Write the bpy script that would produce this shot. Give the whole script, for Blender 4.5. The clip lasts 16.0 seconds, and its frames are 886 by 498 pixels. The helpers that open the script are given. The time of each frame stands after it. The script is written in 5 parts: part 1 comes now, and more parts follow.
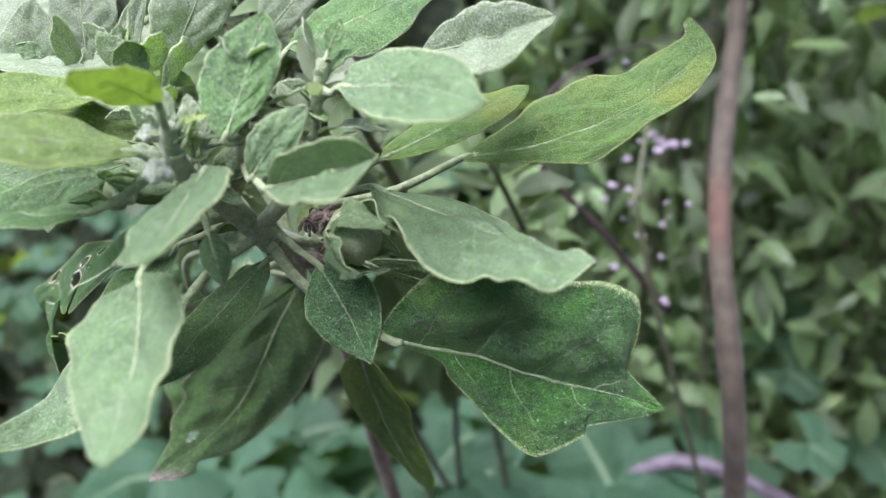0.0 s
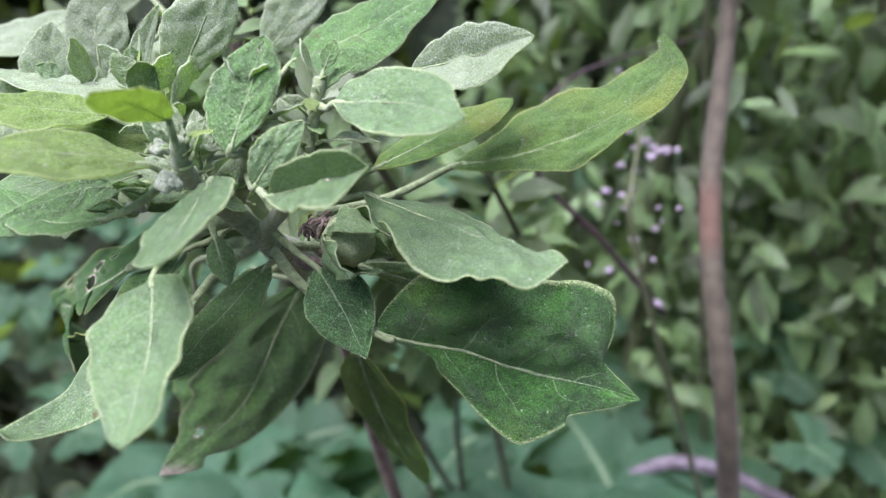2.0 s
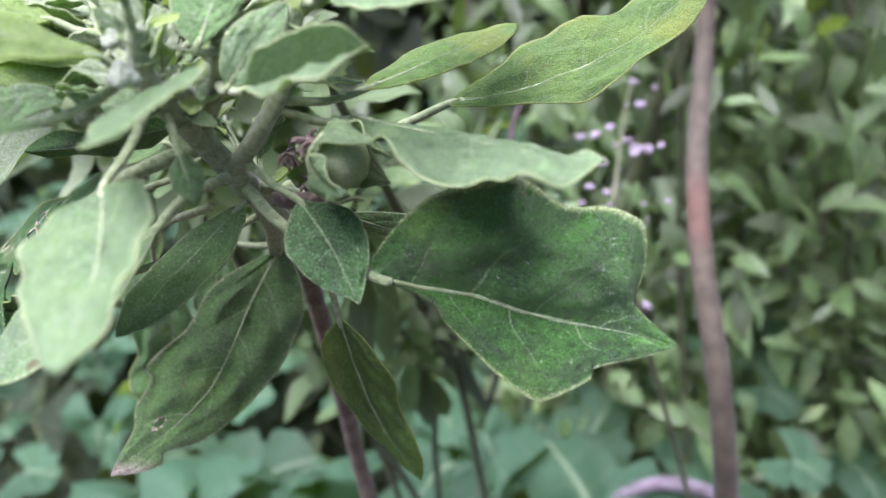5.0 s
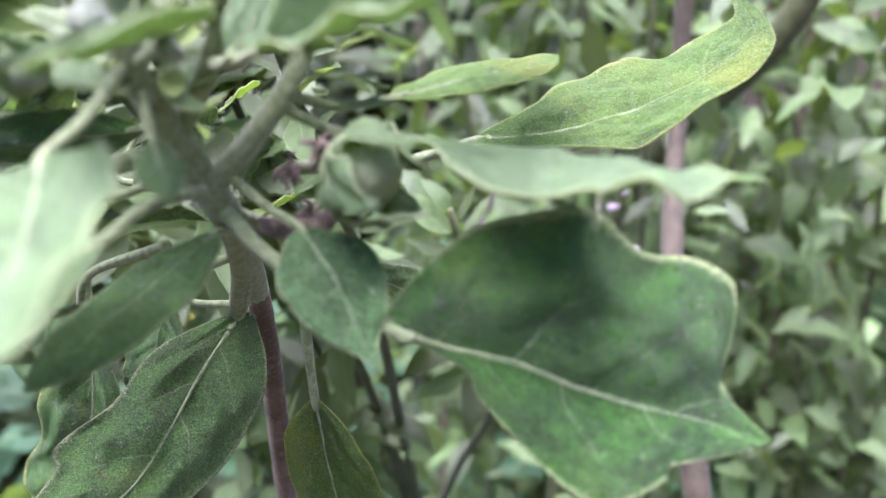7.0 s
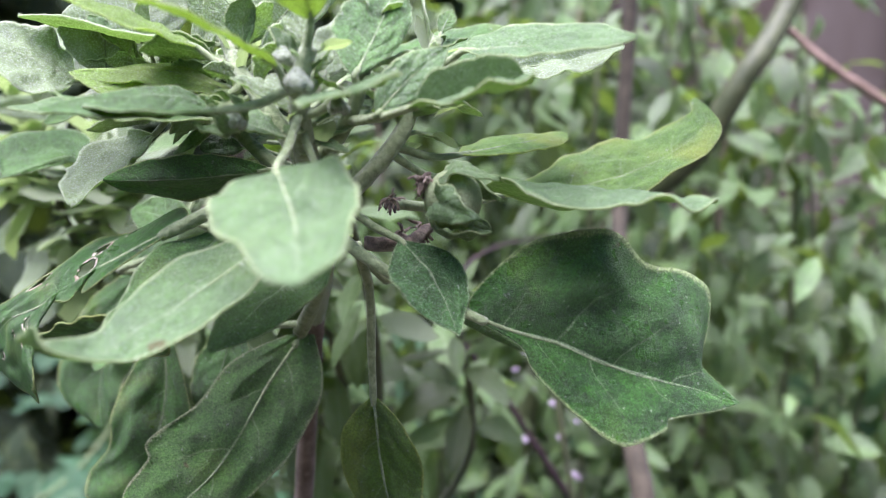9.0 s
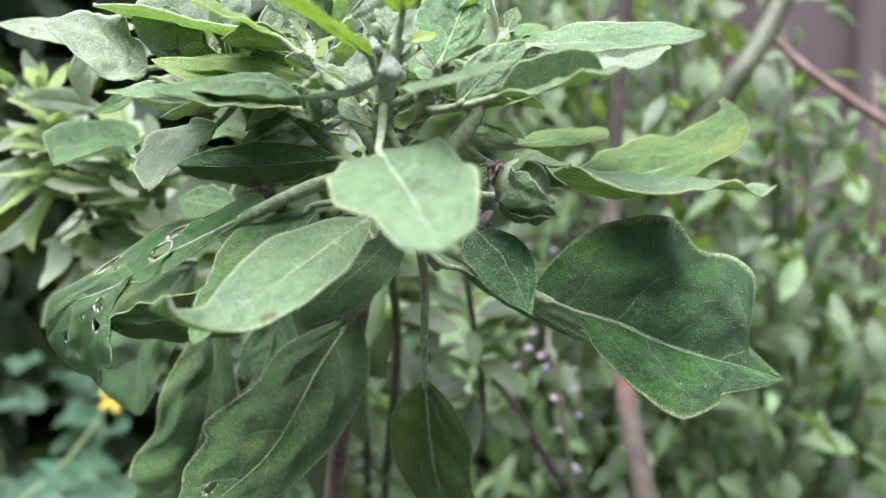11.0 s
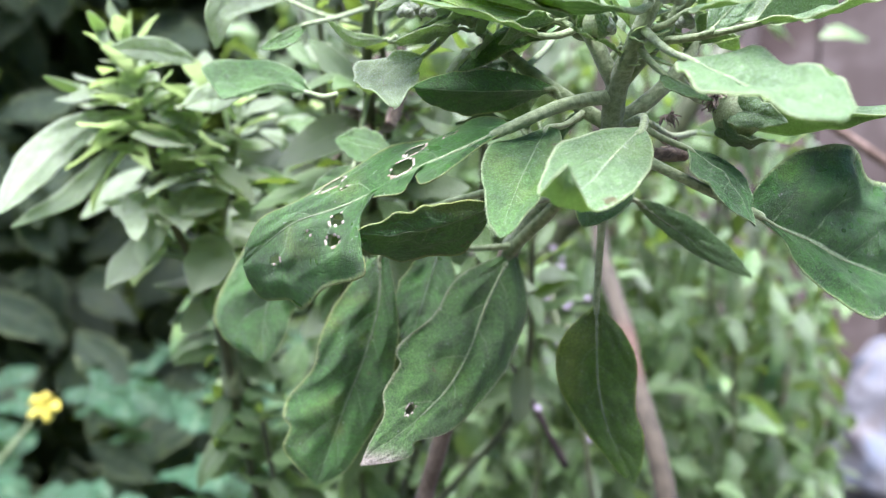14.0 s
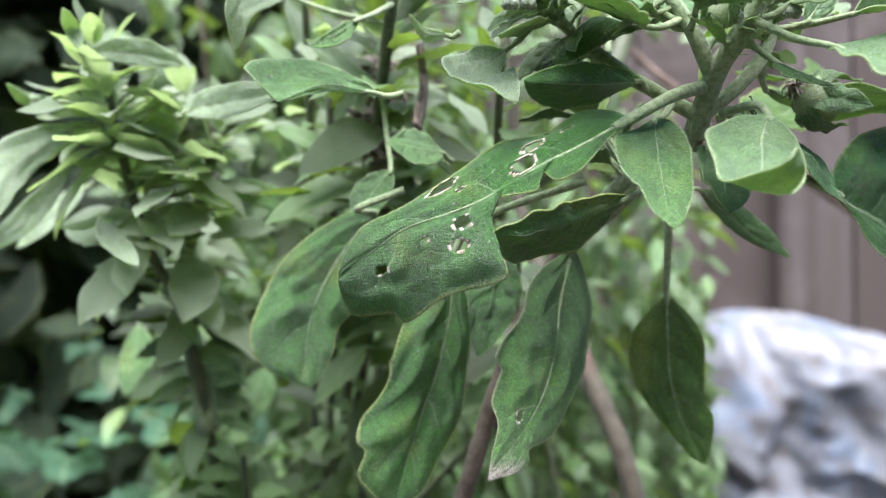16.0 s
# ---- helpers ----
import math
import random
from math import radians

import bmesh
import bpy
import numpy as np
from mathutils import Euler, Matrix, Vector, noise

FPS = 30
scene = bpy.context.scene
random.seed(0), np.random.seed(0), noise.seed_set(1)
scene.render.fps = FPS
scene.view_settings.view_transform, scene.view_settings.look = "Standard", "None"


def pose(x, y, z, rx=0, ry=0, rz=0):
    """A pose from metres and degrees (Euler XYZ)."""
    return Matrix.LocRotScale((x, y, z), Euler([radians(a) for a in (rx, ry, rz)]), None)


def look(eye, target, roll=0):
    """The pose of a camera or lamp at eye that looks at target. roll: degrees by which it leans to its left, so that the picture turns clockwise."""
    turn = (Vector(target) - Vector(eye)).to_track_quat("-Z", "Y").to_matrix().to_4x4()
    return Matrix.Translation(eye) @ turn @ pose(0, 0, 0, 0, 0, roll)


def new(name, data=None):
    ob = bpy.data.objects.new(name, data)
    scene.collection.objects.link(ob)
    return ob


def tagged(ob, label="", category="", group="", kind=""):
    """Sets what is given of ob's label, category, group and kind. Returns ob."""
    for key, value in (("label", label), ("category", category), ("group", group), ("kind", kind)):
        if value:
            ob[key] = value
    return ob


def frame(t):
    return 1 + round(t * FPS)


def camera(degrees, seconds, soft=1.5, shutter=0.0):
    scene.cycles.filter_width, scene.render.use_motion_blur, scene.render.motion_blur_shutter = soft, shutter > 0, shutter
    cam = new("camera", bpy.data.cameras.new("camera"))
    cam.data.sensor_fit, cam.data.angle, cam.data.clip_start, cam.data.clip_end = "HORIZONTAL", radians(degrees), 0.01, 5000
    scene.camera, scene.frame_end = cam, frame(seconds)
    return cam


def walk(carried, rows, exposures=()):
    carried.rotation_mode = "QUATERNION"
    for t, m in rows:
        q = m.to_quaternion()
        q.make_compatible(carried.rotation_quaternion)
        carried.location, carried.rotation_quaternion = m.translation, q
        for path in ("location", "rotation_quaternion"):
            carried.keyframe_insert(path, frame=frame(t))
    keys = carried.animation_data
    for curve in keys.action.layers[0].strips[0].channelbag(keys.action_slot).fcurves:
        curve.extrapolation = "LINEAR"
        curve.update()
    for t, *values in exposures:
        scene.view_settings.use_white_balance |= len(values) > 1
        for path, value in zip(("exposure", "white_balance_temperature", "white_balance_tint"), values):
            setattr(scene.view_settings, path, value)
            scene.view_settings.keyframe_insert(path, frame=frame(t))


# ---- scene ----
cam = camera(61.5, 16.0, 1.1)
cam.data.dof.use_dof = True
cam.data.dof.focus_distance = 0.103
cam.data.dof.aperture_fstop = 18.0
# seconds, eye, yaw, pitch, lean
ROWS = [
    (0.0, 0.0162, 0.0183, 1.0063, 7.13, -24.98, -8.26),
    (0.5, 0.0147, 0.0195, 1.0078, 6.89, -24.87, -8.16),
    (1.0, 0.0110, 0.0195, 1.0056, 5.94, -24.64, -7.68),
    (1.5, 0.0131, 0.0148, 1.0118, 6.56, -24.99, -8.15),
    (2.0, 0.0191, 0.0117, 1.0086, 7.46, -24.44, -8.79),
    (2.5, 0.0202, 0.0085, 1.0030, 6.88, -23.87, -8.54),
    (3.0, 0.0218, 0.0054, 1.0041, 6.85, -23.44, -8.79),
    (3.5, 0.0217, 0.0026, 1.0038, 6.51, -22.94, -8.87),
    (4.0, 0.0169, 0.0037, 0.9991, 5.64, -22.23, -8.45),
    (6.5, 0.0059, 0.0395, 0.9836, -0.62, -18.16, -5.48),
    (7.0, -0.0009, 0.0353, 0.9787, -2.72, -13.21, -2.60),
    (7.5, -0.0096, 0.0327, 0.9725, -6.03, -9.46, -1.61),
    (8.0, -0.0157, 0.0239, 0.9736, -7.40, -5.77, -1.26),
    (10.5, -0.0266, 0.0050, 0.9727, -10.49, -5.35, -0.17),
    (11.0, -0.0337, 0.0074, 0.9712, -11.24, -5.10, 0.01),
    (11.5, -0.0404, 0.0126, 0.9694, -11.98, -5.63, 0.26),
    (12.0, -0.0477, 0.0110, 0.9647, -11.99, -4.94, 0.36),
    (12.5, -0.0536, 0.0078, 0.9634, -13.19, -4.80, 0.44),
    (13.0, -0.0615, 0.0092, 0.9605, -15.04, -4.34, 0.74),
    (13.5, -0.0736, 0.0126, 0.9588, -17.23, -4.88, 0.39),
    (14.0, -0.0826, 0.0127, 0.9570, -20.23, -3.52, 0.95),
    (14.5, -0.0892, 0.0081, 0.9574, -22.32, -3.43, 0.21),
    (15.0, -0.0961, 0.0103, 0.9582, -24.91, -3.81, -0.58),
    (15.5, -0.1049, 0.0183, 0.9585, -28.58, -2.95, -1.98),
    (16.0, -0.1156, 0.0342, 0.9562, -32.32, -3.00, -2.30),
]
EXPOSURES = [(0.0, 0.52, 6050, 29), (2.5, 0.49, 6050, 29), (4.0, 0.61, 6050, 30), (7.0, 1.24, 6000, 39), (8.0, 0.9, 5950, 37), (10.0, 0.76, 6100, 28), (12.0, 0.95, 6000, 27), (14.0, 1.22, 5950, 25), (16.0, 0.86, 6150, 17)]

walk(cam, [(t, pose(x, y, z, 90 + pitch, 0, yaw) @ pose(0, 0, 0, 0, 0, lean)) for t, x, y, z, yaw, pitch, lean in ROWS], EXPOSURES)

# ---- daylight ----
world = bpy.data.worlds.new("sky")
scene.world = world
world.use_nodes = True
wn = world.node_tree.nodes
sky = wn.new("ShaderNodeTexSky")
sky.sky_type, sky.sun_disc = "NISHITA", False
sky.sun_elevation, sky.sun_rotation = radians(70), radians(212)
world.node_tree.links.new(sky.outputs[0], wn["Background"].inputs[0])
wn["Background"].inputs[1].default_value = 0.1
sun = new("sun", bpy.data.lights.new("sun", "SUN"))
sun.data.energy, sun.data.angle, sun.data.color = 8.0, radians(62), (1.0, 0.985, 0.965)
sun.matrix_basis = look((-0.212, -0.239, 2.0), (0, 0.1, 0.9))


# ---- materials ----
class Nodes:
    """A small helper to wire a node material."""

    def __init__(self, name):
        self.mat = bpy.data.materials.new(name)
        self.mat.use_nodes = True
        self.tree = self.mat.node_tree
        self.tree.nodes.clear()
        self.out = self.add("ShaderNodeOutputMaterial")

    def add(self, kind, operation="", feature="", data_type="", blend_type="", interpolation_type="", bands_direction=""):
        n = self.tree.nodes.new(kind)
        if operation:
            n.operation = operation
        if feature:
            n.feature = feature
        if data_type:
            n.data_type = data_type
        if blend_type:
            n.blend_type = blend_type
        if interpolation_type:
            n.interpolation_type = interpolation_type
        if bands_direction:
            n.bands_direction = bands_direction
        return n

    def put(self, sock, v):
        if isinstance(v, bpy.types.NodeSocket):
            self.tree.links.new(v, sock)
        else:
            sock.default_value = v
        return self

    def math(self, op, a, b=0.0, c=0.0):
        n = self.add("ShaderNodeMath", operation=op)
        for i, v in enumerate((a, b, c)):
            self.put(n.inputs[i], v)
        return n.outputs[0]

    def mix(self, f, a, b, mode="MIX"):
        n = self.add("ShaderNodeMix", data_type="RGBA", blend_type=mode)
        self.put(n.inputs[0], f).put(n.inputs[6], a).put(n.inputs[7], b)
        return n.outputs[2]

    def noise(self, scale, detail=3.0, vec=None, rough=0.55):
        n = self.add("ShaderNodeTexNoise")
        self.put(n.inputs["Scale"], scale).put(n.inputs["Detail"], detail).put(n.inputs["Roughness"], rough)
        if vec is not None:
            self.put(n.inputs["Vector"], vec)
        return n.outputs["Fac"]

    def ramp(self, f, lo, hi):
        n = self.add("ShaderNodeMapRange", interpolation_type="SMOOTHSTEP")
        self.put(n.inputs[0], f).put(n.inputs[1], lo).put(n.inputs[2], hi)
        return n.outputs[0]

    def coords(self, which="Object"):
        return self.add("ShaderNodeTexCoord").outputs[which]

    def random(self):
        return self.add("ShaderNodeObjectInfo").outputs["Random"]

    def island(self):
        return self.add("ShaderNodeNewGeometry").outputs["Random Per Island"]

    def bump(self, height, strength, distance):
        n = self.add("ShaderNodeBump")
        self.put(n.inputs["Height"], height).put(n.inputs["Strength"], strength).put(n.inputs["Distance"], distance)
        return n.outputs[0]

    def principled(self, color, rough=0.6, normal=None, metal=0.0, spec=0.5, sheen=0.0):
        n = self.add("ShaderNodeBsdfPrincipled")
        self.put(n.inputs["Base Color"], color).put(n.inputs["Roughness"], rough).put(n.inputs["Metallic"], metal)
        self.put(n.inputs["Specular IOR Level"], spec).put(n.inputs["Sheen Weight"], sheen)
        if normal is not None:
            self.put(n.inputs["Normal"], normal)
        return n.outputs[0]

    def done(self, shader):
        self.put(self.out.inputs[0], shader)
        return self.mat


def rgb(r, g, b):
    return (r, g, b, 1.0)


def leaf_material(name, base, dark, felt, felt_amount, yellow, gloss, clear, veins=4.6, rim=(0.4, 0.5, 0.24), per_island=False, dry_tip=0.0, relief=0.35, spec=0.3, vary=0.3, glow=(0.42, 0.66, 0.05), mottle=1.1, hem=0.62):
    """Living leaf: blotched green under whitish felt, paler veins and rim, light shining through from behind."""
    n = Nodes(name)
    uv = n.add("ShaderNodeSeparateXYZ")
    n.put(uv.inputs[0], n.coords("UV"))
    u, v = uv.outputs[0], uv.outputs[1]
    a = n.math("ABSOLUTE", n.math("SUBTRACT", n.math("MULTIPLY", v, 2.0), 1.0))
    shift = n.add("ShaderNodeVectorMath", operation="ADD")
    rnd = n.island() if per_island else n.random()
    n.put(shift.inputs[0], n.coords())
    n.put(shift.inputs[1], n.math("MULTIPLY", rnd, 3.0))
    pos = shift.outputs[0]
    blotch = n.noise(130.0, 4.0, pos)
    patch = n.noise(420.0, 3.0, pos)
    broad = n.noise(70.0, 2.0, pos)
    grain = n.noise(5200.0, 2.0, pos, 0.7)
    speck = n.noise(1500.0, 1.0, pos)
    fine = n.ramp(n.noise(3300.0, 3.0, pos, 0.75), 0.3, 0.7)
    wavy = n.noise(170.0, 2.0, pos)
    # side veins leave the midrib in turn on both sides, bend towards the tip and fork into a net
    sidedness = n.math("MULTIPLY", n.math("GREATER_THAN", v, 0.5), 0.42)
    bend = n.math("MULTIPLY", n.math("SUBTRACT", n.noise(150.0, 2.0, pos), 0.5), 0.4)
    phase = n.math("FRACT", n.math("ADD", n.math("ADD", n.math("SUBTRACT", n.math("MULTIPLY", u, veins), n.math("MULTIPLY", n.math("POWER", a, 1.4), 1.15)), bend), sidedness))
    off = n.math("ABSOLUTE", n.math("SUBTRACT", phase, 0.5))
    fade = n.ramp(a, 0.9, 0.1)
    side = n.math("MULTIPLY", n.ramp(off, 0.03, 0.006), fade)
    valley = n.math("MULTIPLY", n.ramp(off, 0.2, 0.0), fade)
    narrow = n.math("SUBTRACT", 0.042, n.math("MULTIPLY", u, 0.03))
    mid = n.ramp(n.math("DIVIDE", a, narrow), 1.0, 0.45)
    net = n.add("ShaderNodeTexVoronoi", feature="DISTANCE_TO_EDGE")
    n.put(net.inputs["Scale"], 620.0).put(net.inputs["Vector"], pos)
    mesh = n.ramp(net.outputs["Distance"], 0.08, 0.01)
    vein = n.math("MAXIMUM", mid, n.math("MULTIPLY", side, 0.6))
    col = n.mix(n.ramp(blotch, 0.36, 0.64), rgb(*dark), rgb(*base))
    col = n.mix(n.math("MULTIPLY", n.ramp(patch, 0.48, 0.7), 0.4), col, rgb(*[c * 0.55 for c in dark]))
    col = n.mix(n.math("MULTIPLY", n.ramp(n.noise(950.0, 3.0, pos), 0.42, 0.65), 0.35), col, rgb(*[min(1.0, c * 1.6) for c in base]))
    col = n.mix(n.math("MULTIPLY", n.ramp(broad, 0.55, 0.72), yellow), col, rgb(0.3, 0.38, 0.05))
    col = n.mix(n.math("MULTIPLY", mesh, 0.24), col, rgb(*[min(0.9, c * 1.7) for c in base]))
    haze = n.math("ADD", 0.3, n.math("MULTIPLY", n.ramp(n.noise(120.0, 3.0, pos), 0.35, 0.7), 0.35))
    down = n.math("MULTIPLY", n.math("ADD", n.math("MULTIPLY", haze, min(1.0, 1.4 * felt_amount)), n.math("MULTIPLY", n.ramp(grain, 0.5, 0.6), 1.1)), felt_amount)
    col = n.mix(down, col, rgb(*felt))
    col = n.mix(n.math("MULTIPLY", vein, 0.55), col, rgb(*[0.5 * c + 0.5 * d for c, d in zip((0.36, 0.46, 0.2), felt)]))
    edge_of = n.ramp(n.math("ADD", a, n.math("MULTIPLY", n.math("SUBTRACT", n.math("ADD", grain, speck), 1.0), 0.06)), 0.96 - 0.045 * hem, 0.99)
    col = n.mix(n.math("MULTIPLY", edge_of, hem), col, rgb(*rim))
    col = n.mix(n.math("MULTIPLY", n.ramp(n.noise(260.0, 3.0, pos), 0.7, 0.77), 0.75), col, rgb(0.15, 0.09, 0.05))
    col = n.mix(n.math("MULTIPLY", n.ramp(speck, 0.7, 0.76), min(0.8, 0.2 + felt_amount)), col, rgb(0.66, 0.68, 0.58))
    col = n.mix(n.math("MULTIPLY", n.ramp(speck, 0.27, 0.2), 0.7), col, rgb(0.02, 0.03, 0.015))
    if dry_tip:
        edge = n.math("ADD", u, n.math("MULTIPLY", n.math("SUBTRACT", blotch, 0.5), 0.5))
        col = n.mix(n.math("MULTIPLY", n.ramp(edge, 0.84, 1.0), dry_tip), col, n.mix(grain, rgb(0.16, 0.13, 0.1), rgb(0.52, 0.48, 0.4)))
    bright = n.add("ShaderNodeVectorMath", operation="SCALE")
    n.put(bright.inputs[0], col).put(bright.inputs["Scale"], n.math("MULTIPLY", n.math("ADD", n.math("MULTIPLY", fine, mottle), 1.0 - mottle / 2), n.math("ADD", n.math("MULTIPLY", rnd, vary), 1.0 - vary / 2)))
    col = bright.outputs[0]
    h = n.math("ADD", n.math("ADD", n.math("MULTIPLY", n.math("ADD", fine, grain), 0.24), n.math("MULTIPLY", wavy, 0.8)), n.math("MULTIPLY", patch, 0.4))
    h = n.math("ADD", h, n.math("SUBTRACT", n.math("MULTIPLY", mid, 0.25), n.math("MULTIPLY", valley, 0.28)))
    h = n.math("SUBTRACT", h, n.math("MULTIPLY", mesh, 0.025))
    nor = n.bump(h, relief, 0.0009)
    rough = n.math("ADD", gloss, n.math("MULTIPLY", n.math("SUBTRACT", n.noise(200.0, 2.0, pos), 0.4), 0.3))
    body = n.principled(col, rough, nor, spec=spec, sheen=0.25 * felt_amount)
    through_it = n.add("ShaderNodeBsdfTranslucent")
    warm = n.mix(0.62, col, rgb(*glow))
    n.put(through_it.inputs[0], warm).put(through_it.inputs["Normal"], nor)
    m = n.add("ShaderNodeMixShader")
    n.put(m.inputs[0], clear).put(m.inputs[1], body).put(m.inputs[2], through_it.outputs[0])
    return n.done(m.outputs[0])


LEAF = {
    "pale": leaf_material("downy_pale_leaf", (0.26, 0.37, 0.18), (0.2, 0.31, 0.14), (0.76, 0.8, 0.76), 0.5, 0.1, 0.5, 0.58, relief=0.5, spec=0.4, rim=(0.66, 0.74, 0.58), mottle=0.65, glow=(0.44, 0.64, 0.13), hem=0.85),
    "soft": leaf_material("soft_green_leaf", (0.115, 0.235, 0.07), (0.07, 0.165, 0.042), (0.58, 0.65, 0.58), 0.29, 0.12, 0.4, 0.44, relief=0.5, spec=0.5, rim=(0.5, 0.6, 0.34), mottle=0.65, glow=(0.44, 0.62, 0.18), hem=0.85),
    "mid": leaf_material("grey_green_leaf", (0.075, 0.1957, 0.037), (0.036, 0.115, 0.022), (0.539, 0.64, 0.454), 0.153, 0.2, 0.36, 0.28, relief=0.6, spec=0.7, rim=(0.42, 0.52, 0.28)),
    "dark": leaf_material("dark_green_leaf", (0.032, 0.1288, 0.0132), (0.008, 0.052, 0.006), (0.47, 0.58, 0.42), 0.085, 0.12, 0.28, 0.08, relief=0.8, spec=0.75, rim=(0.36, 0.46, 0.2)),
    "matt": leaf_material("matt_dark_leaf", (0.042, 0.1339, 0.0282), (0.022, 0.08, 0.018), (0.49, 0.57, 0.42), 0.17, 0.1, 0.45, 0.12, relief=0.5, spec=0.4, rim=(0.36, 0.46, 0.24)),
    "young": leaf_material("young_downy_leaf", (0.28, 0.4, 0.17), (0.2, 0.32, 0.11), (0.82, 0.85, 0.8), 0.6, 0.2, 0.5, 0.55, relief=0.5, rim=(0.74, 0.8, 0.66), mottle=0.65, hem=0.85),
    "rich": leaf_material("rich_green_leaf", (0.044, 0.1802, 0.0158), (0.018, 0.092, 0.009), (0.49, 0.63, 0.42), 0.102, 0.45, 0.3, 0.2, rim=(0.42, 0.48, 0.16), relief=0.75, spec=0.95),
    "olive": leaf_material("yellowish_green_leaf", (0.095, 0.225, 0.016), (0.035, 0.105, 0.01), (0.5, 0.6, 0.4), 0.1, 0.6, 0.34, 0.42, rim=(0.5, 0.54, 0.14), relief=0.7, spec=0.8),
    "worn": leaf_material("worn_green_leaf", (0.072, 0.2, 0.032), (0.036, 0.11, 0.018), (0.529, 0.58, 0.386), 0.11, 0.2, 0.36, 0.15, dry_tip=0.95, relief=0.8, spec=0.8, rim=(0.4, 0.42, 0.24)),
    "bright": leaf_material("bright_yellowish_leaf", (0.16, 0.3193, 0.0528), (0.07, 0.19, 0.03), (0.608, 0.7, 0.487), 0.22, 0.9, 0.34, 0.5, rim=(0.46, 0.54, 0.2), relief=0.7, spec=0.8, mottle=0.65, hem=0.85),
    "lime": leaf_material("young_lime_leaf", (0.24, 0.39, 0.08), (0.17, 0.3, 0.05), (0.72, 0.78, 0.64), 0.36, 0.3, 0.5, 0.68, relief=0.5, rim=(0.6, 0.7, 0.4), mottle=0.65, glow=(0.52, 0.68, 0.16), hem=0.85),
    "far": leaf_material("shrub_leaf", (0.062, 0.142, 0.03), (0.018, 0.046, 0.013), (0.451, 0.53, 0.395), 0.2, 0.2, 0.36, 0.3, vary=1.5, spec=0.65),
    "vine": leaf_material("vine_leaf", (0.025, 0.098, 0.048), (0.011, 0.046, 0.022), (0.26, 0.39, 0.31), 0.18, 0.05, 0.42, 0.4, vary=0.6),
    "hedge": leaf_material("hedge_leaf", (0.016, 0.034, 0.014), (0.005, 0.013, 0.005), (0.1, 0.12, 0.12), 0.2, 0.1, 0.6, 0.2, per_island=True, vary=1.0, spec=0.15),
    "farmass": leaf_material("shrub_leaf_mass", (0.062, 0.142, 0.03), (0.018, 0.046, 0.013), (0.451, 0.53, 0.395), 0.2, 0.2, 0.36, 0.3, per_island=True, vary=1.5, spec=0.65),
}


def bark_material(name, c1, c2, rough=0.7, scale=350.0, fuzz=0.3, band=None):
    n = Nodes(name)
    pos = n.coords()
    a = n.noise(scale, 4.0, pos)
    b = n.noise(scale * 7, 2.0, pos)
    col = n.mix(n.ramp(a, 0.35, 0.65), rgb(*c1), rgb(*c2))
    col = n.mix(n.math("MULTIPLY", n.ramp(b, 0.5, 0.7), 0.35), col, rgb(*[min(1, c * 1.7) for c in c2]))
    if band:
        z = n.add("ShaderNodeSeparateXYZ")
        n.put(z.inputs[0], pos)
        k = n.math("ABSOLUTE", n.math("SUBTRACT", z.outputs[2], band[0]))
        col = n.mix(n.math("MULTIPLY", n.ramp(k, band[1], band[1] * 0.3), 0.3), col, rgb(0.15, 0.05, 0.036))
    nor = n.bump(n.math("ADD", a, n.math("MULTIPLY", b, 0.4)), 0.6, 0.0008)
    return n.done(n.principled(col, rough, nor, sheen=fuzz))


STEM = bark_material("downy_green_stem", (0.12, 0.18, 0.06), (0.25, 0.32, 0.15), 0.7, 700.0)
RIB = bark_material("pale_leaf_rib", (0.17, 0.24, 0.1), (0.31, 0.39, 0.2), 0.7, 900.0)
MAIN = bark_material("dark_green_stem", (0.17, 0.235, 0.1), (0.31, 0.39, 0.21), 0.75, 1300.0, 0.5)
BARK = bark_material("brown_bark", (0.1, 0.075, 0.05), (0.19, 0.15, 0.11), 0.85, 180.0, 0.1)
TWIG = bark_material("dark_twig", (0.02, 0.013, 0.016), (0.055, 0.035, 0.036), 0.6, 300.0, 0.0)
DRY = bark_material("dried_petals", (0.075, 0.055, 0.042), (0.26, 0.2, 0.155), 0.9, 900.0, 0.2)
GREENWOOD = bark_material("green_branch", (0.035, 0.05, 0.016), (0.075, 0.092, 0.036), 0.55, 160.0, 0.1)
PINKSTICK = bark_material("dry_cane", (0.11, 0.072, 0.05), (0.2, 0.14, 0.108), 0.7, 120.0, 0.0)
PINKSTICK_GREY = bark_material("grey_dry_stick", (0.1, 0.08, 0.095), (0.2, 0.175, 0.21), 0.7, 120.0, 0.0)
STAKE = bark_material("pale_sawn_wood", (0.42, 0.3, 0.2), (0.55, 0.42, 0.3), 0.8, 90.0, 0.0)
SOIL = bark_material("dark_soil", (0.02, 0.016, 0.012), (0.07, 0.055, 0.04), 0.95, 40.0, 0.0)
BUD = bark_material("downy_bud", (0.17, 0.22, 0.13), (0.34, 0.4, 0.29), 0.8, 1800.0, 0.5)
DRY_EDGE = bark_material("dry_leaf_edge", (0.26, 0.19, 0.13), (0.56, 0.49, 0.4), 0.9, 900.0, 0.1)
YELLOW = bark_material("yellow_petal", (0.5, 0.42, 0.04), (0.62, 0.55, 0.08), 0.6, 400.0, 0.2)
LILAC = bark_material("lilac_petal", (0.25, 0.2, 0.27), (0.4, 0.35, 0.42), 0.6, 400.0, 0.2)


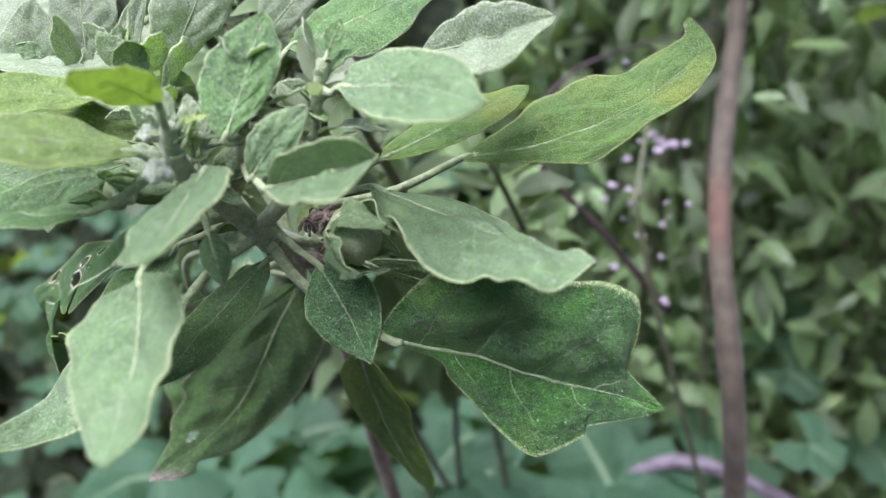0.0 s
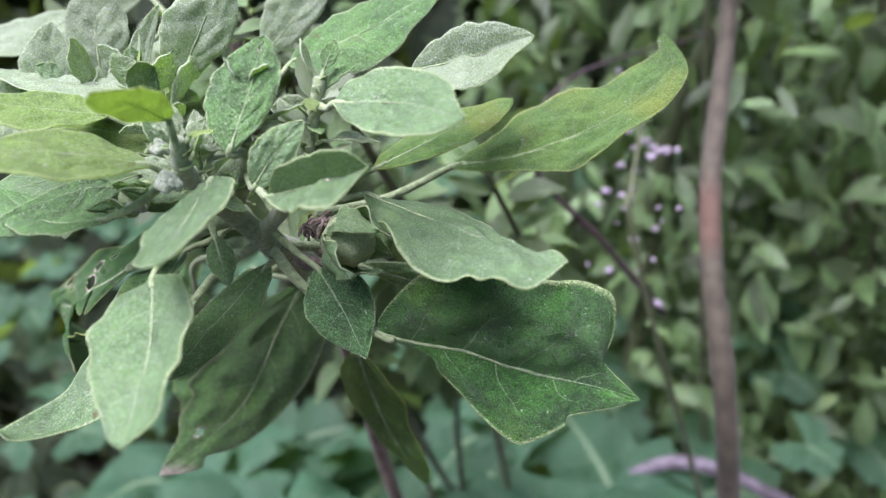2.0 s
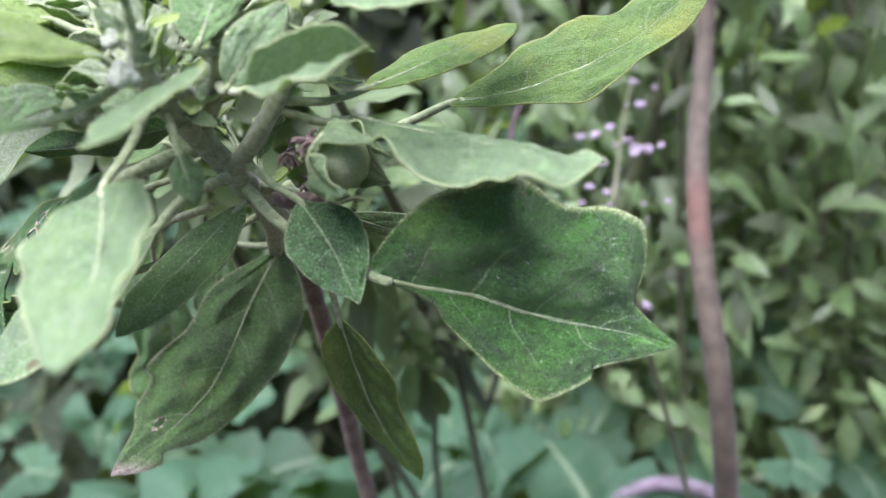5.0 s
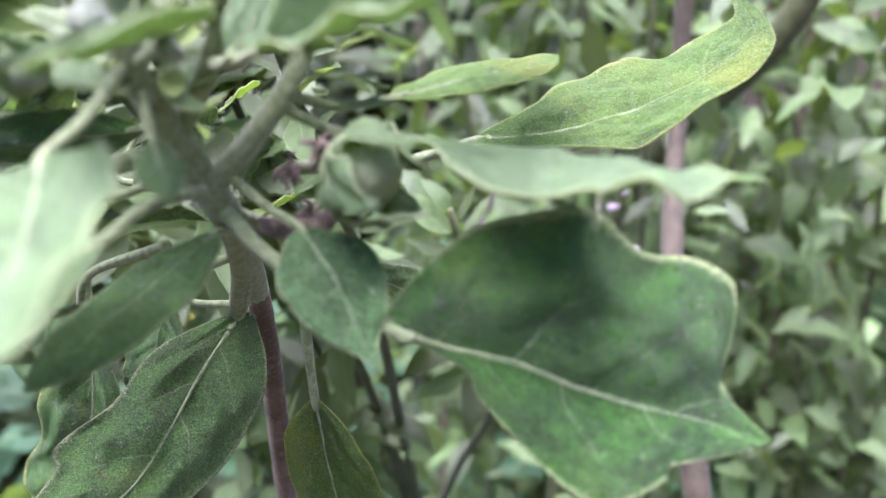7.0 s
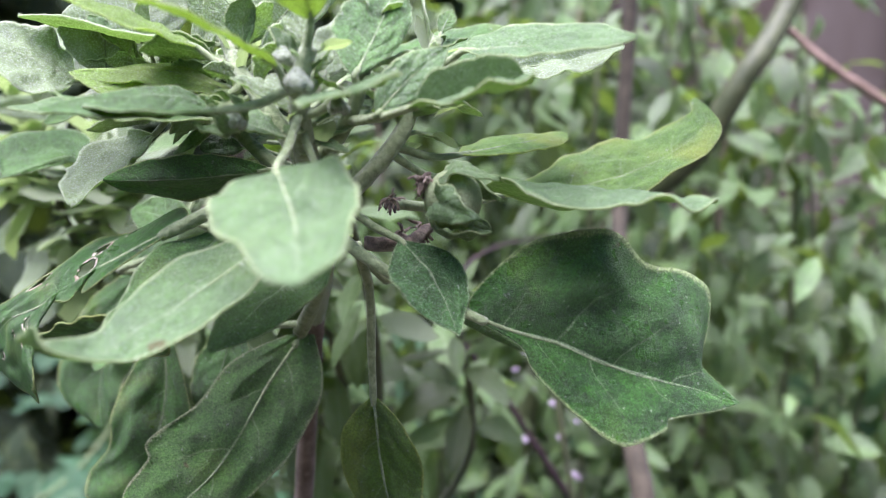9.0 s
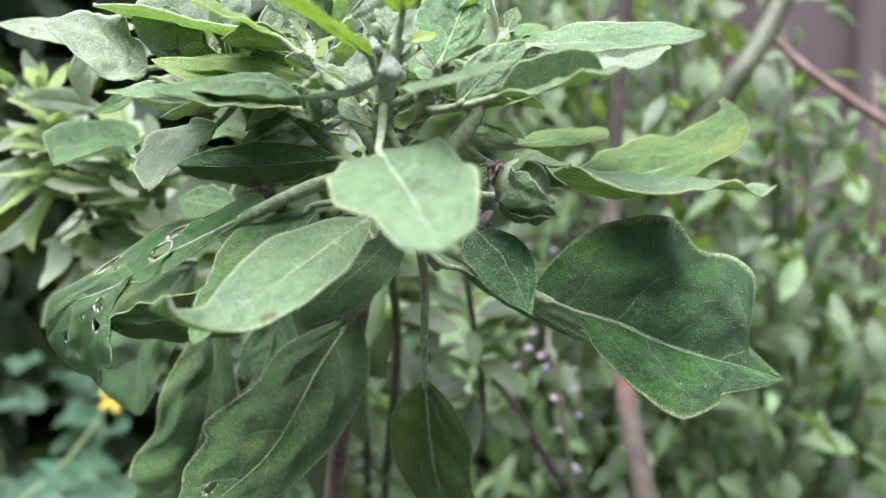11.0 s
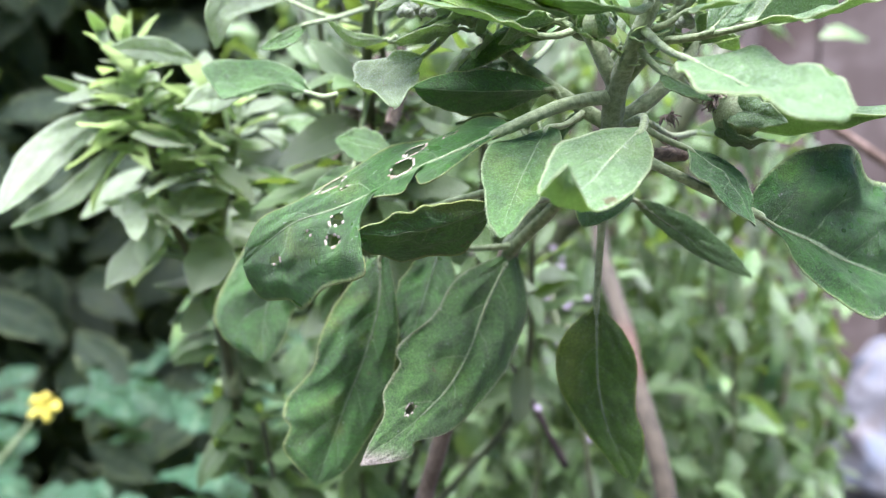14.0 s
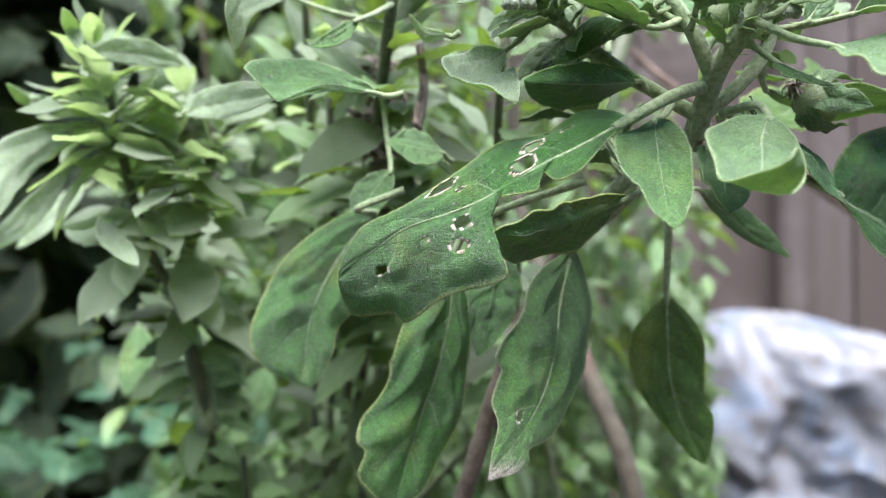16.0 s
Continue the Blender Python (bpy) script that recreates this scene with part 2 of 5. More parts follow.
def wall_material():
    n = Nodes("weathered_boards")
    pos = n.coords()
    st = n.add("ShaderNodeMapping")
    n.put(st.inputs["Vector"], pos)
    st.inputs["Scale"].default_value = (30, 30, 2.5)
    grain = n.noise(1.0, 5.0, st.outputs[0])
    big = n.noise(5.0, 3.0, pos)
    fine = n.noise(160.0, 2.0, pos)
    col = n.mix(n.random(), rgb(0.068, 0.047, 0.039), rgb(0.112, 0.094, 0.085))
    col = n.mix(n.math("MULTIPLY", n.ramp(grain, 0.4, 0.7), 0.5), col, rgb(0.08, 0.06, 0.05))
    col = n.mix(n.math("MULTIPLY", n.ramp(big, 0.5, 0.75), 0.5), col, rgb(0.21, 0.18, 0.165))
    nor = n.bump(n.math("ADD", grain, n.math("MULTIPLY", fine, 0.3)), 0.5, 0.004)
    return n.done(n.principled(col, 0.9, nor))


WALL = wall_material()


def sack_material():
    n = Nodes("woven_plastic")
    pos = n.coords()
    w = n.add("ShaderNodeTexWave", bands_direction="X")
    n.put(w.inputs["Scale"], 160.0).put(w.inputs["Vector"], pos)
    w2 = n.add("ShaderNodeTexWave", bands_direction="Z")
    n.put(w2.inputs["Scale"], 160.0).put(w2.inputs["Vector"], pos)
    big = n.noise(7.0, 3.0, pos)
    grey_patch = n.noise(16.0, 4.0, pos)
    col = n.mix(n.ramp(big, 0.45, 0.65), rgb(0.21, 0.22, 0.24), rgb(0.15, 0.19, 0.25))
    # darker grey patches spread by noise
    col = n.mix(n.math("MULTIPLY", n.ramp(grey_patch, 0.47, 0.66), 0.75), col, rgb(0.13, 0.115, 0.11))
    nor = n.bump(n.math("MULTIPLY", w.outputs["Fac"], w2.outputs["Fac"]), 0.3, 0.001)
    return n.done(n.principled(col, 0.5, nor))


# ---- building helpers ----
PLACE = {}


def thing(name, at, label, category, group="", kind=""):
    ob = new(name)
    ob.location = at
    ob.empty_display_size = 0.02
    PLACE[ob] = Vector(at)
    return tagged(ob, label, category, group, kind)


def part(name, bm, material, parent, label="", smooth=True):
    """Links a bmesh (in world metres) or a mesh as one object under a thing or part."""
    origin = PLACE.get(parent, Vector())
    if isinstance(bm, bmesh.types.BMesh):
        me = bpy.data.meshes.new(name)
        if parent is not None:
            bmesh.ops.translate(bm, vec=-origin, verts=bm.verts)
        if smooth:
            for f in bm.faces:
                f.smooth = True
        bm.to_mesh(me)
        bm.free()
        me.materials.append(material)
    else:
        me = bm
    ob = new(name, me)
    ob.parent = parent
    PLACE[ob] = origin
    return tagged(ob, label)


def alone(name, bm, material, label, category, group="", kind="", smooth=True):
    return tagged(part(name, bm, material, None, "", smooth), label, category, group, kind)


def spline(points, n):
    """n + 1 places along a smooth line through the points."""
    p = [Vector(q) for q in points]
    p = [p[0] * 2 - p[1]] + p + [p[-1] * 2 - p[-2]]
    segs = len(p) - 3
    out = []
    for i in range(n + 1):
        x = i / n * segs
        k = min(int(x), segs - 1)
        t = x - k
        a, b, c, d = p[k], p[k + 1], p[k + 2], p[k + 3]
        out.append(0.5 * ((2 * b) + (c - a) * t + (2 * a - 5 * b + 4 * c - d) * t * t + (3 * b - a - 3 * c + d) * t ** 3))
    return out


def even(points, n):
    """n + 1 places along the smooth line through the points, at even steps."""
    fine = spline(points, 12 * len(points))
    run = [0.0]
    for a, b in zip(fine, fine[1:]):
        run.append(run[-1] + (b - a).length)
    out, k = [], 0
    for i in range(n + 1):
        goal = run[-1] * i / n
        while k < len(run) - 2 and run[k + 1] < goal:
            k += 1
        step = max(run[k + 1] - run[k], 1e-9)
        out.append(fine[k].lerp(fine[k + 1], min(1.0, (goal - run[k]) / step)))
    return out


def tube(bm, points, r0, r1, n=16, sides=10, lumps=0.0, flat=1.0):
    """A tapered round rod along a line."""
    line = spline(points, n) if len(points) > 2 else [Vector(points[0]).lerp(Vector(points[1]), i / n) for i in range(n + 1)]
    rings = []
    side = None
    for i, c in enumerate(line):
        t = (line[min(i + 1, n)] - line[max(i - 1, 0)]).normalized()
        if side is None:
            side = t.orthogonal().normalized()
        side = (side - t * side.dot(t)).normalized()
        other = t.cross(side)
        r = r0 + (r1 - r0) * i / n
        ring = []
        for k in range(sides):
            a = 2 * math.pi * k / sides
            d = side * math.cos(a) + other * math.sin(a) * flat
            q = r * (1 + lumps * noise.noise(c * 260 + d * 2))
            ring.append(bm.verts.new(c + d * q))
        rings.append(ring)
    for a, b in zip(rings, rings[1:]):
        for k in range(sides):
            bm.faces.new((a[k], a[(k + 1) % sides], b[(k + 1) % sides], b[k]))
    bm.faces.new(rings[0][::-1])
    bm.faces.new(rings[-1])
    return bm


def outline(u, belly, blunt=0.75):
    k = math.log(0.5) / math.log(belly)
    return max(0.0, math.sin(math.pi * min(max(u, 0), 1) ** k)) ** blunt


def blade(spine, stations, belly=0.48, wave=0.06, ruffle=0.05, puff=0.06, holes=(), bites=(), seed=0, nu=36, nv=9, blunt=0.75, rims=None, square=0.6, quilt=0.018, edges=None):
    """A leaf blade on a spine. stations: (share of the length, left half, right half); bites: (side, share, breadth, depth); holes: (share, -1..1, radius)."""
    bm = bmesh.new()
    layer = bm.loops.layers.uv.new("UVMap")
    line = even(spine, nu) if edges else spline(spine, nu)
    sides = [even(q, nu) for q in edges] if edges else None
    tang = [(line[min(i + 1, nu)] - line[max(i - 1, 0)]).normalized() for i in range(nu + 1)]

    def halves(i):
        u = i / nu
        a = b = stations[0]
        for q in stations:
            if q[0] <= u:
                a = q
        for q in reversed(stations):
            if q[0] >= u:
                b = q
        if u > stations[-1][0]:
            a = b = stations[-1]
        if u < stations[0][0]:
            a = b = stations[0]
        f = 0 if a[0] == b[0] else (u - a[0]) / (b[0] - a[0])
        got = []
        for s in (1, 2):
            va, vb = [Vector(q[s]) / (1.0 if rims else max(outline(q[0], belly, blunt), 0.3)) for q in (a, b)]
            ta, tb = [tang[round(q[0] * nu)] for q in (a, b)]
            va = ta.rotation_difference(tang[i]) @ (va - ta * va.dot(ta) * square)
            vb = tb.rotation_difference(tang[i]) @ (vb - tb * vb.dot(tb) * square)
            got.append(va.lerp(vb, f))
        return got

    grid = []
    for i, c in enumerate(line):
        u = i / nu
        lv, rv = [q[i] - c for q in sides] if edges else halves(i)
        nrm = (rv - lv).cross(tang[i])
        nrm = nrm.normalized() if nrm.length > 0 else Vector((0, 0, 1))
        row = []
        for j in range(-nv, nv + 1):
            v = j / nv
            side = 0 if v < 0 else 1
            vec = lv if v < 0 else rv
            w = 1.0 if edges else rim_at(rims[side], u) if rims else outline(u, belly, blunt)
            w *= 1 + wave * noise.noise((u * 9, side * 5.3, seed * 3.1)) * 1.6 + wave * 0.5 * noise.noise((u * 26, side * 5.3, seed * 2.3))
            for s, at, wide, deep in bites:
                if (s < 0) == (v < 0) and v != 0:
                    w *= 1 - deep * max(0, 1 - abs((u - at) / wide)) ** 0.6
            a = abs(v)
            size = vec.length
            p = c + vec * (w * a)
            p += nrm * (puff * size * math.sin(math.pi * min(a * 1.05, 1)) * w)
            p += nrm * (ruffle * size * a * a * 3 * noise.noise((u * 6, side * 4.7 + 9, seed * 1.7)))
            p += nrm * ((0.1 * noise.noise((u * 6, v * 3.0, seed + 20)) + 0.025 * noise.noise((u * 17, v * 7, seed + 5))) * size * math.sin(math.pi * u))
            p += nrm * (quilt * size * w * math.sin(math.pi * min(a, 1)) * math.cos(2 * math.pi * (4.6 * u - 1.15 * a ** 1.4 + 0.42 * side + 0.5 * noise.noise((u * 4, v * 2, seed + 31)))))
            row.append(bm.verts.new(p))
        grid.append(row)
    for i in range(nu):
        for j in range(2 * nv):
            u, v = (i + 0.5) / nu, (j + 0.5) / nv - 1
            jag = 0.6 + 0.9 * noise.noise((u * 60, v * 14, seed))
            near = min([((u - h[0]) / h[2]) ** 2 + ((v - h[1]) / (h[2] * 3.2)) ** 2 for h in holes] or [99])
            if near < 0.8 + jag * 0.5:
                continue
            f = bm.faces.new((grid[i][j], grid[i][j + 1], grid[i + 1][j + 1], grid[i + 1][j]))
            f.material_index = 1 if near < 1.25 + jag * 0.6 else 0
            for lp, (a, b) in zip(f.loops, ((i, j), (i, j + 1), (i + 1, j + 1), (i + 1, j))):
                lp[layer].uv = (a / nu, b / (2 * nv))
    bmesh.ops.delete(bm, geom=[v for v in bm.verts if not v.link_faces], context="VERTS")
    bmesh.ops.remove_doubles(bm, verts=bm.verts, dist=1e-6)
    return bm, line


def thicken(bm, t, hairs=0, seed=1):
    """Gives a blade two faces and a rim, with fine hairs along it."""
    bm.normal_update()
    layer = bm.loops.layers.uv.active
    rim = [e for e in bm.edges if len(e.link_faces) == 1]
    old = list(bm.faces)
    twin = {}
    for v in list(bm.verts):
        twin[v] = bm.verts.new(v.co - v.normal * t)
    for f in old:
        g = bm.faces.new([twin[v] for v in reversed(f.verts)])
        g.material_index = f.material_index
        for a, b in zip(g.loops, reversed(list(f.loops))):
            a[layer].uv = b[layer].uv
    rng = random.Random(seed)
    for e in rim:
        lp = e.link_loops[0]
        a, b = lp.vert, lp.link_loop_next.vert
        ua, ub = lp[layer].uv.copy(), lp.link_loop_next[layer].uv.copy()
        along = b.co - a.co
        out = along.cross(a.normal).normalized() if along.length > 1e-7 else Vector((0, 0, 1))
        for k in range(int(along.length * hairs + rng.random())):
            c = a.co.lerp(b.co, rng.random()) - a.normal * t * rng.random()
            way = (out + Vector((rng.uniform(-1, 1), rng.uniform(-1, 1), rng.uniform(-1, 1))) * 0.7).normalized()
            w = along.normalized() * 0.000016
            q = bm.faces.new([bm.verts.new(p) for p in (c - w, c + w, c + way * rng.uniform(0.00012, 0.00038))])
            for k2 in q.loops:
                k2[layer].uv = ua
        q = bm.faces.new((b, a, twin[a], twin[b]))
        q.material_index = e.link_faces[0].material_index
        for k, c in zip(q.loops, (ub, ua, ua, ub)):
            k[layer].uv = c
    return bm


def rim_at(rim, u):
    """The half width along a blade, from pairs of share and width, on a smooth line."""
    for k in range(len(rim) - 1):
        (a, p), (b, q) = rim[k], rim[k + 1]
        if u <= b:
            o, z = rim[max(k - 1, 0)], rim[min(k + 2, len(rim) - 1)]
            d = max(b - a, 1e-6)
            m0 = (q - o[1]) / max(b - o[0], 1e-6) * d
            m1 = (z[1] - p) / max(z[0] - a, 1e-6) * d
            f = (u - a) / d
            w = (2 * f ** 3 - 3 * f * f + 1) * p + (f ** 3 - 2 * f * f + f) * m0 + (3 * f * f - 2 * f ** 3) * q + (f ** 3 - f * f) * m1
            return min(max(w, min(p, q) * 0.9), max(p, q) * 1.1)
    return rim[-1][1]


COUNT = [0]
STEMS = {}


def leaf(plant, s, b, m, e, l, r, look_of="mid", label="", belly=0.48, wave=0.06, ruffle=0.05, puff=0.06, holes=(), bites=(), more=(), stalk=0.0006,
         fine=1, thick=0.0002, blunt=0.75, stem_look=None, rims=None, square=0.6, hairs=9000, quilt=0.018, free=False):
    """One leaf: stalk start, blade base, middle of the midrib, tip, left and right rim at the middle; more: places past the middle, and more halves."""
    COUNT[0] += 1
    b, m, e, l, r = [Vector(q) for q in (b, m, e, l, r)]
    spine, stations = [b, m, e], [(0.5, l - m, r - m)]
    if more:
        spine = [b, m, *[Vector(q) for q in more[0]], e]
        stations = [(more[1][0][0], l - m, r - m)] + [(q[0], Vector(q[1]), Vector(q[2])) for q in more[1][1:]]
    bm, line = blade(spine, stations, belly, wave, ruffle, puff, holes, bites, COUNT[0], 36 * fine, 9 * fine, blunt, rims, square, quilt)
    ob = part("leaf", thicken(bm, thick, hairs, COUNT[0]), LEAF[look_of], plant, label)
    if holes:
        ob.data.materials.append(DRY_EDGE)
    size = (e - b).length
    s = Vector(s)
    near = min(STEMS.get(plant, [s]), key=lambda q: (q - s).length)
    root = [near] if (near - s).length < 0.022 and not free else [s]
    s = root[0]
    rib = tube(bmesh.new(), [s, s.lerp(b, 0.55) - Vector((0, 0, 0.03 * size)), b, line[3 * fine]], stalk, stalk * 0.55, 20, 8, 0.12)
    tube(rib, line[2 * fine:24 * fine:3 * fine], stalk * 0.3, stalk * 0.08, 22, 6, 0.1)
    part("stalk", rib, stem_look or RIB, ob)
    return ob


def broad_leaf(plant, stalk_line, mid, left, right, look_of, label, holes=(), puff=0.06, ruffle=0.02, quilt=0.02, wave=0.015, stalk=0.0007, fine=3, stem_look=None, hairs=9000):
    """One large leaf from its stalk, its midrib and its two rims, each from base to tip."""
    COUNT[0] += 1
    bm, line = blade(mid, None, wave=wave, ruffle=ruffle, puff=puff, holes=holes, seed=COUNT[0], nu=36 * fine, nv=9 * fine, quilt=quilt, edges=(left, right))
    ob = part("leaf", thicken(bm, 0.0002, hairs, COUNT[0]), LEAF[look_of], plant, label)
    if holes:
        ob.data.materials.append(DRY_EDGE)
    rib = tube(bmesh.new(), [*stalk_line, line[0], line[2 * fine]], stalk, stalk * 0.6, 24, 8, 0.12)
    tube(rib, line[2 * fine:27 * fine:3 * fine], stalk * 0.34, stalk * 0.08, 24, 6, 0.1)
    part("stalk", rib, stem_look or RIB, ob)
    return ob


def simple_leaf_mesh(name, material, seed, width=0.4, curl=0.25, nu=7, nv=2, lobes=0):
    """A shared blade, 1 long, from the origin along y, face up."""
    rng = random.Random(seed)
    me = bpy.data.meshes.new(name)
    verts, faces, uvs = [], [], []
    twist = rng.uniform(-0.3, 0.3)
    for i in range(nu + 1):
        u = i / nu
        for j in range(-nv, nv + 1):
            v = j / nv
            w = outline(u, rng.uniform(0.44, 0.5), 0.75) * width / 2 * (1 + rng.uniform(-0.08, 0.08))
            if i in (0,):
                w = 0.012
            x, y, z = v * w, u, -curl * u * u + 0.25 * abs(v) * w + 0.03 * math.sin(u * 9 + seed) * abs(v)
            verts.append((x + twist * z, y, z))
    row = 2 * nv + 1
    for i in range(nu):
        for j in range(2 * nv):
            faces.append((i * row + j, i * row + j + 1, (i + 1) * row + j + 1, (i + 1) * row + j))
            uvs += [(i / nu, j / (2 * nv)), (i / nu, (j + 1) / (2 * nv)), ((i + 1) / nu, (j + 1) / (2 * nv)), ((i + 1) / nu, j / (2 * nv))]
    me.from_pydata(verts, [], faces)
    layer = me.uv_layers.new(name="UVMap")
    for k, c in enumerate(uvs):
        layer.data[k].uv = c
    me.polygons.foreach_set("use_smooth", [True] * len(me.polygons))
    me.materials.append(material)
    return me


def aim(at, toward, up, size, roll=0.0):
    """The pose of a shared blade that grows from a place in a direction."""
    y = Vector(toward).normalized()
    z = Vector(up)
    z = (z - y * z.dot(y)).normalized()
    x = y.cross(z)
    m = Matrix((x, y, z)).transposed().to_4x4()
    return Matrix.Translation(at) @ m @ Matrix.Rotation(roll, 4, "Y") @ Matrix.Scale(size, 4)


def shared(name, me, parent, m):
    ob = new(name, me)
    ob.parent = parent
    ob.matrix_basis = Matrix.Translation(-PLACE[parent]) @ m
    return ob


def joined(meshes, poses, name, material, parent=None):
    """Many blades in one mesh."""
    vs, fs, us = [], [], []
    for me, m in zip(meshes, poses):
        k = len(vs)
        vs += [tuple(m @ v.co) for v in me.vertices]
        fs += [tuple(k + i for i in p.vertices) for p in me.polygons]
        us += [tuple(d.uv) for d in me.uv_layers[0].data]
    out = bpy.data.meshes.new(name)
    out.from_pydata(vs, [], fs)
    layer = out.uv_layers.new(name="UVMap")
    layer.data.foreach_set("uv", np.array(us, dtype=np.float32).ravel())
    out.polygons.foreach_set("use_smooth", [True] * len(out.polygons))
    out.materials.append(material)
    ob = new(name, out)
    ob.parent = parent
    if parent is not None:
        ob.matrix_basis = Matrix.Translation(-PLACE[parent])
    return ob


def stem(plant, name, line, r0, r1, material, n=30, sides=10, lumps=0.12):
    """A stem, whose places the stalks of leaves grow from."""
    STEMS.setdefault(plant, []).extend(spline(line, 60))
    return part(name, tube(bmesh.new(), line, r0, r1, n, sides, lumps), material, plant)


FAR = [simple_leaf_mesh("shrub_leaf", LEAF["far"], k, 0.3 + 0.05 * k, 0.1 + 0.1 * k) for k in range(5)]
FARMASS = [simple_leaf_mesh("shrub_leaf", LEAF["farmass"], k, 0.3 + 0.05 * k, 0.1 + 0.1 * k, 4, 1) for k in range(5)]
HEDGE = [simple_leaf_mesh("hedge_leaf", LEAF["hedge"], k, 0.4 + 0.05 * k, 0.1 + 0.1 * k, 4, 1) for k in range(4)]
SMALL = [simple_leaf_mesh("young_leaf", LEAF["young" if k % 2 else "pale"], 10 + k, 0.44 + 0.05 * k, -0.1 + 0.15 * k, 9, 3) for k in range(4)]


def rosette(plant, foot, top, n, size, rng, meshes, droop=0.0, start=0.0, small=0.75, large=1.2):
    """Leaves set spirally up a stem, the upper ones shorter and steeper."""
    foot, top = Vector(foot), Vector(top)
    axis = (top - foot).normalized()
    side = axis.orthogonal().normalized()
    for k in range(n):
        f = start + (1 - start) * (k + 0.5) / n
        a = 2.4 * k + rng.uniform(-0.9, 0.9)
        out = (Matrix.Rotation(a, 3, axis) @ side)
        lift = 0.15 + 0.9 * f ** 2 - droop * (1 - f) + rng.uniform(-0.45, 0.45)
        d = (out * math.cos(lift) + axis * math.sin(lift)).normalized()
        s = size * (1.15 - 0.55 * f) * rng.uniform(small, large)
        p = foot.lerp(top, f) + d * 0.002
        shared("leaf", rng.choice(meshes), plant, aim(p, d, axis, s, rng.uniform(-0.5, 0.5)))


# ---- ground ----
GROUND = 0.0
bm = bmesh.new()
bmesh.ops.create_grid(bm, x_segments=60, y_segments=60, size=20)
for v in bm.verts:
    v.co.z = GROUND + 0.02 * noise.noise(v.co * 1.7)
alone("ground", bm, SOIL, "dark bare garden soil under the plants", "ground", kind="structure")

# ---- the shrub in front ----
shrub = thing("shrub", (-0.02, 0.24, GROUND), "downy grey-green leafy shrub with nibbled leaves", "shrub", "leafy shrubs")
stems = [
    ("stem", [(-0.02, 0.24, GROUND - 0.02), (-0.03, 0.23, 0.5), (-0.032, 0.205, 0.78), (-0.030, 0.182, 0.86), (-0.027, 0.166, 0.9), (-0.0245, 0.152, 0.93), (-0.0225, 0.138, 0.95)], 0.0026, 0.0017),
    ("twig", [(-0.0227, 0.1385, 0.9495), (-0.0208, 0.124, 0.960), (-0.0195, 0.1114, 0.9663)], 0.0017, 0.0018),
    ("twig", [(-0.0195, 0.1114, 0.9663), (-0.015, 0.119, 0.962), (-0.0111, 0.1258, 0.9575)], 0.0009, 0.0008),
    ("twig", [(-0.0195, 0.1114, 0.9663), (-0.0215, 0.124, 0.957), (-0.0253, 0.1354, 0.9478)], 0.0012, 0.0010),
    ("twig", [(-0.0195, 0.1114, 0.9663), (-0.0218, 0.1060, 0.9742), (-0.0228, 0.1000, 0.9800), (-0.0225, 0.0965, 0.9850), (-0.0215, 0.0955, 0.9880)], 0.0018, 0.0009),
    ("twig", [(-0.0215, 0.1060, 0.9735), (-0.0265, 0.1065, 0.9815), (-0.0306, 0.1085, 0.9874), (-0.0330, 0.1130, 0.9925)], 0.0013, 0.0007),
    ("twig", [(-0.0200, 0.1100, 0.9690), (-0.0150, 0.1065, 0.9735), (-0.0105, 0.1050, 0.9790), (-0.0080, 0.1057, 0.9850), (-0.0055, 0.1059, 0.9911)], 0.0013, 0.0008),
    ("twig", [(-0.0218, 0.1060, 0.9742), (-0.0175, 0.1035, 0.9800), (-0.0155, 0.1010, 0.9850), (-0.014, 0.102, 0.992)], 0.0011, 0.0007),
    ("twig", [(-0.0205, 0.1100, 0.9690), (-0.0290, 0.1180, 0.9770), (-0.0380, 0.1220, 0.9850), (-0.0460, 0.1215, 0.9900)], 0.0012, 0.0007),
]
for name, line, r0, r1 in stems:
    stem(shrub, name, line, r0, r1, BARK if name == "stem" else MAIN if r0 > 0.00125 else STEM, 60 if name == "stem" else 30)
stemred = (0.0793, 0.2485, 0.9036)
alone("garden_cane", tube(bmesh.new(), [(0.09, 0.26, GROUND - 0.03), (0.09, 0.262, 0.6), (0.0781, 0.2166, 0.8201), stemred, (0.1018, 0.3106, 0.9666), (0.11, 0.31, 1.15)], 0.0043, 0.0031, 70, 12, 0.16),
     bark_material("reddened_bark", (0.0351, 0.0295, 0.0178), (0.0663, 0.0554, 0.0356), 0.8, 180.0, 0.1, (stemred[2] - GROUND, 0.013)), "brown upright cane with a reddened stretch of bark", "cane")
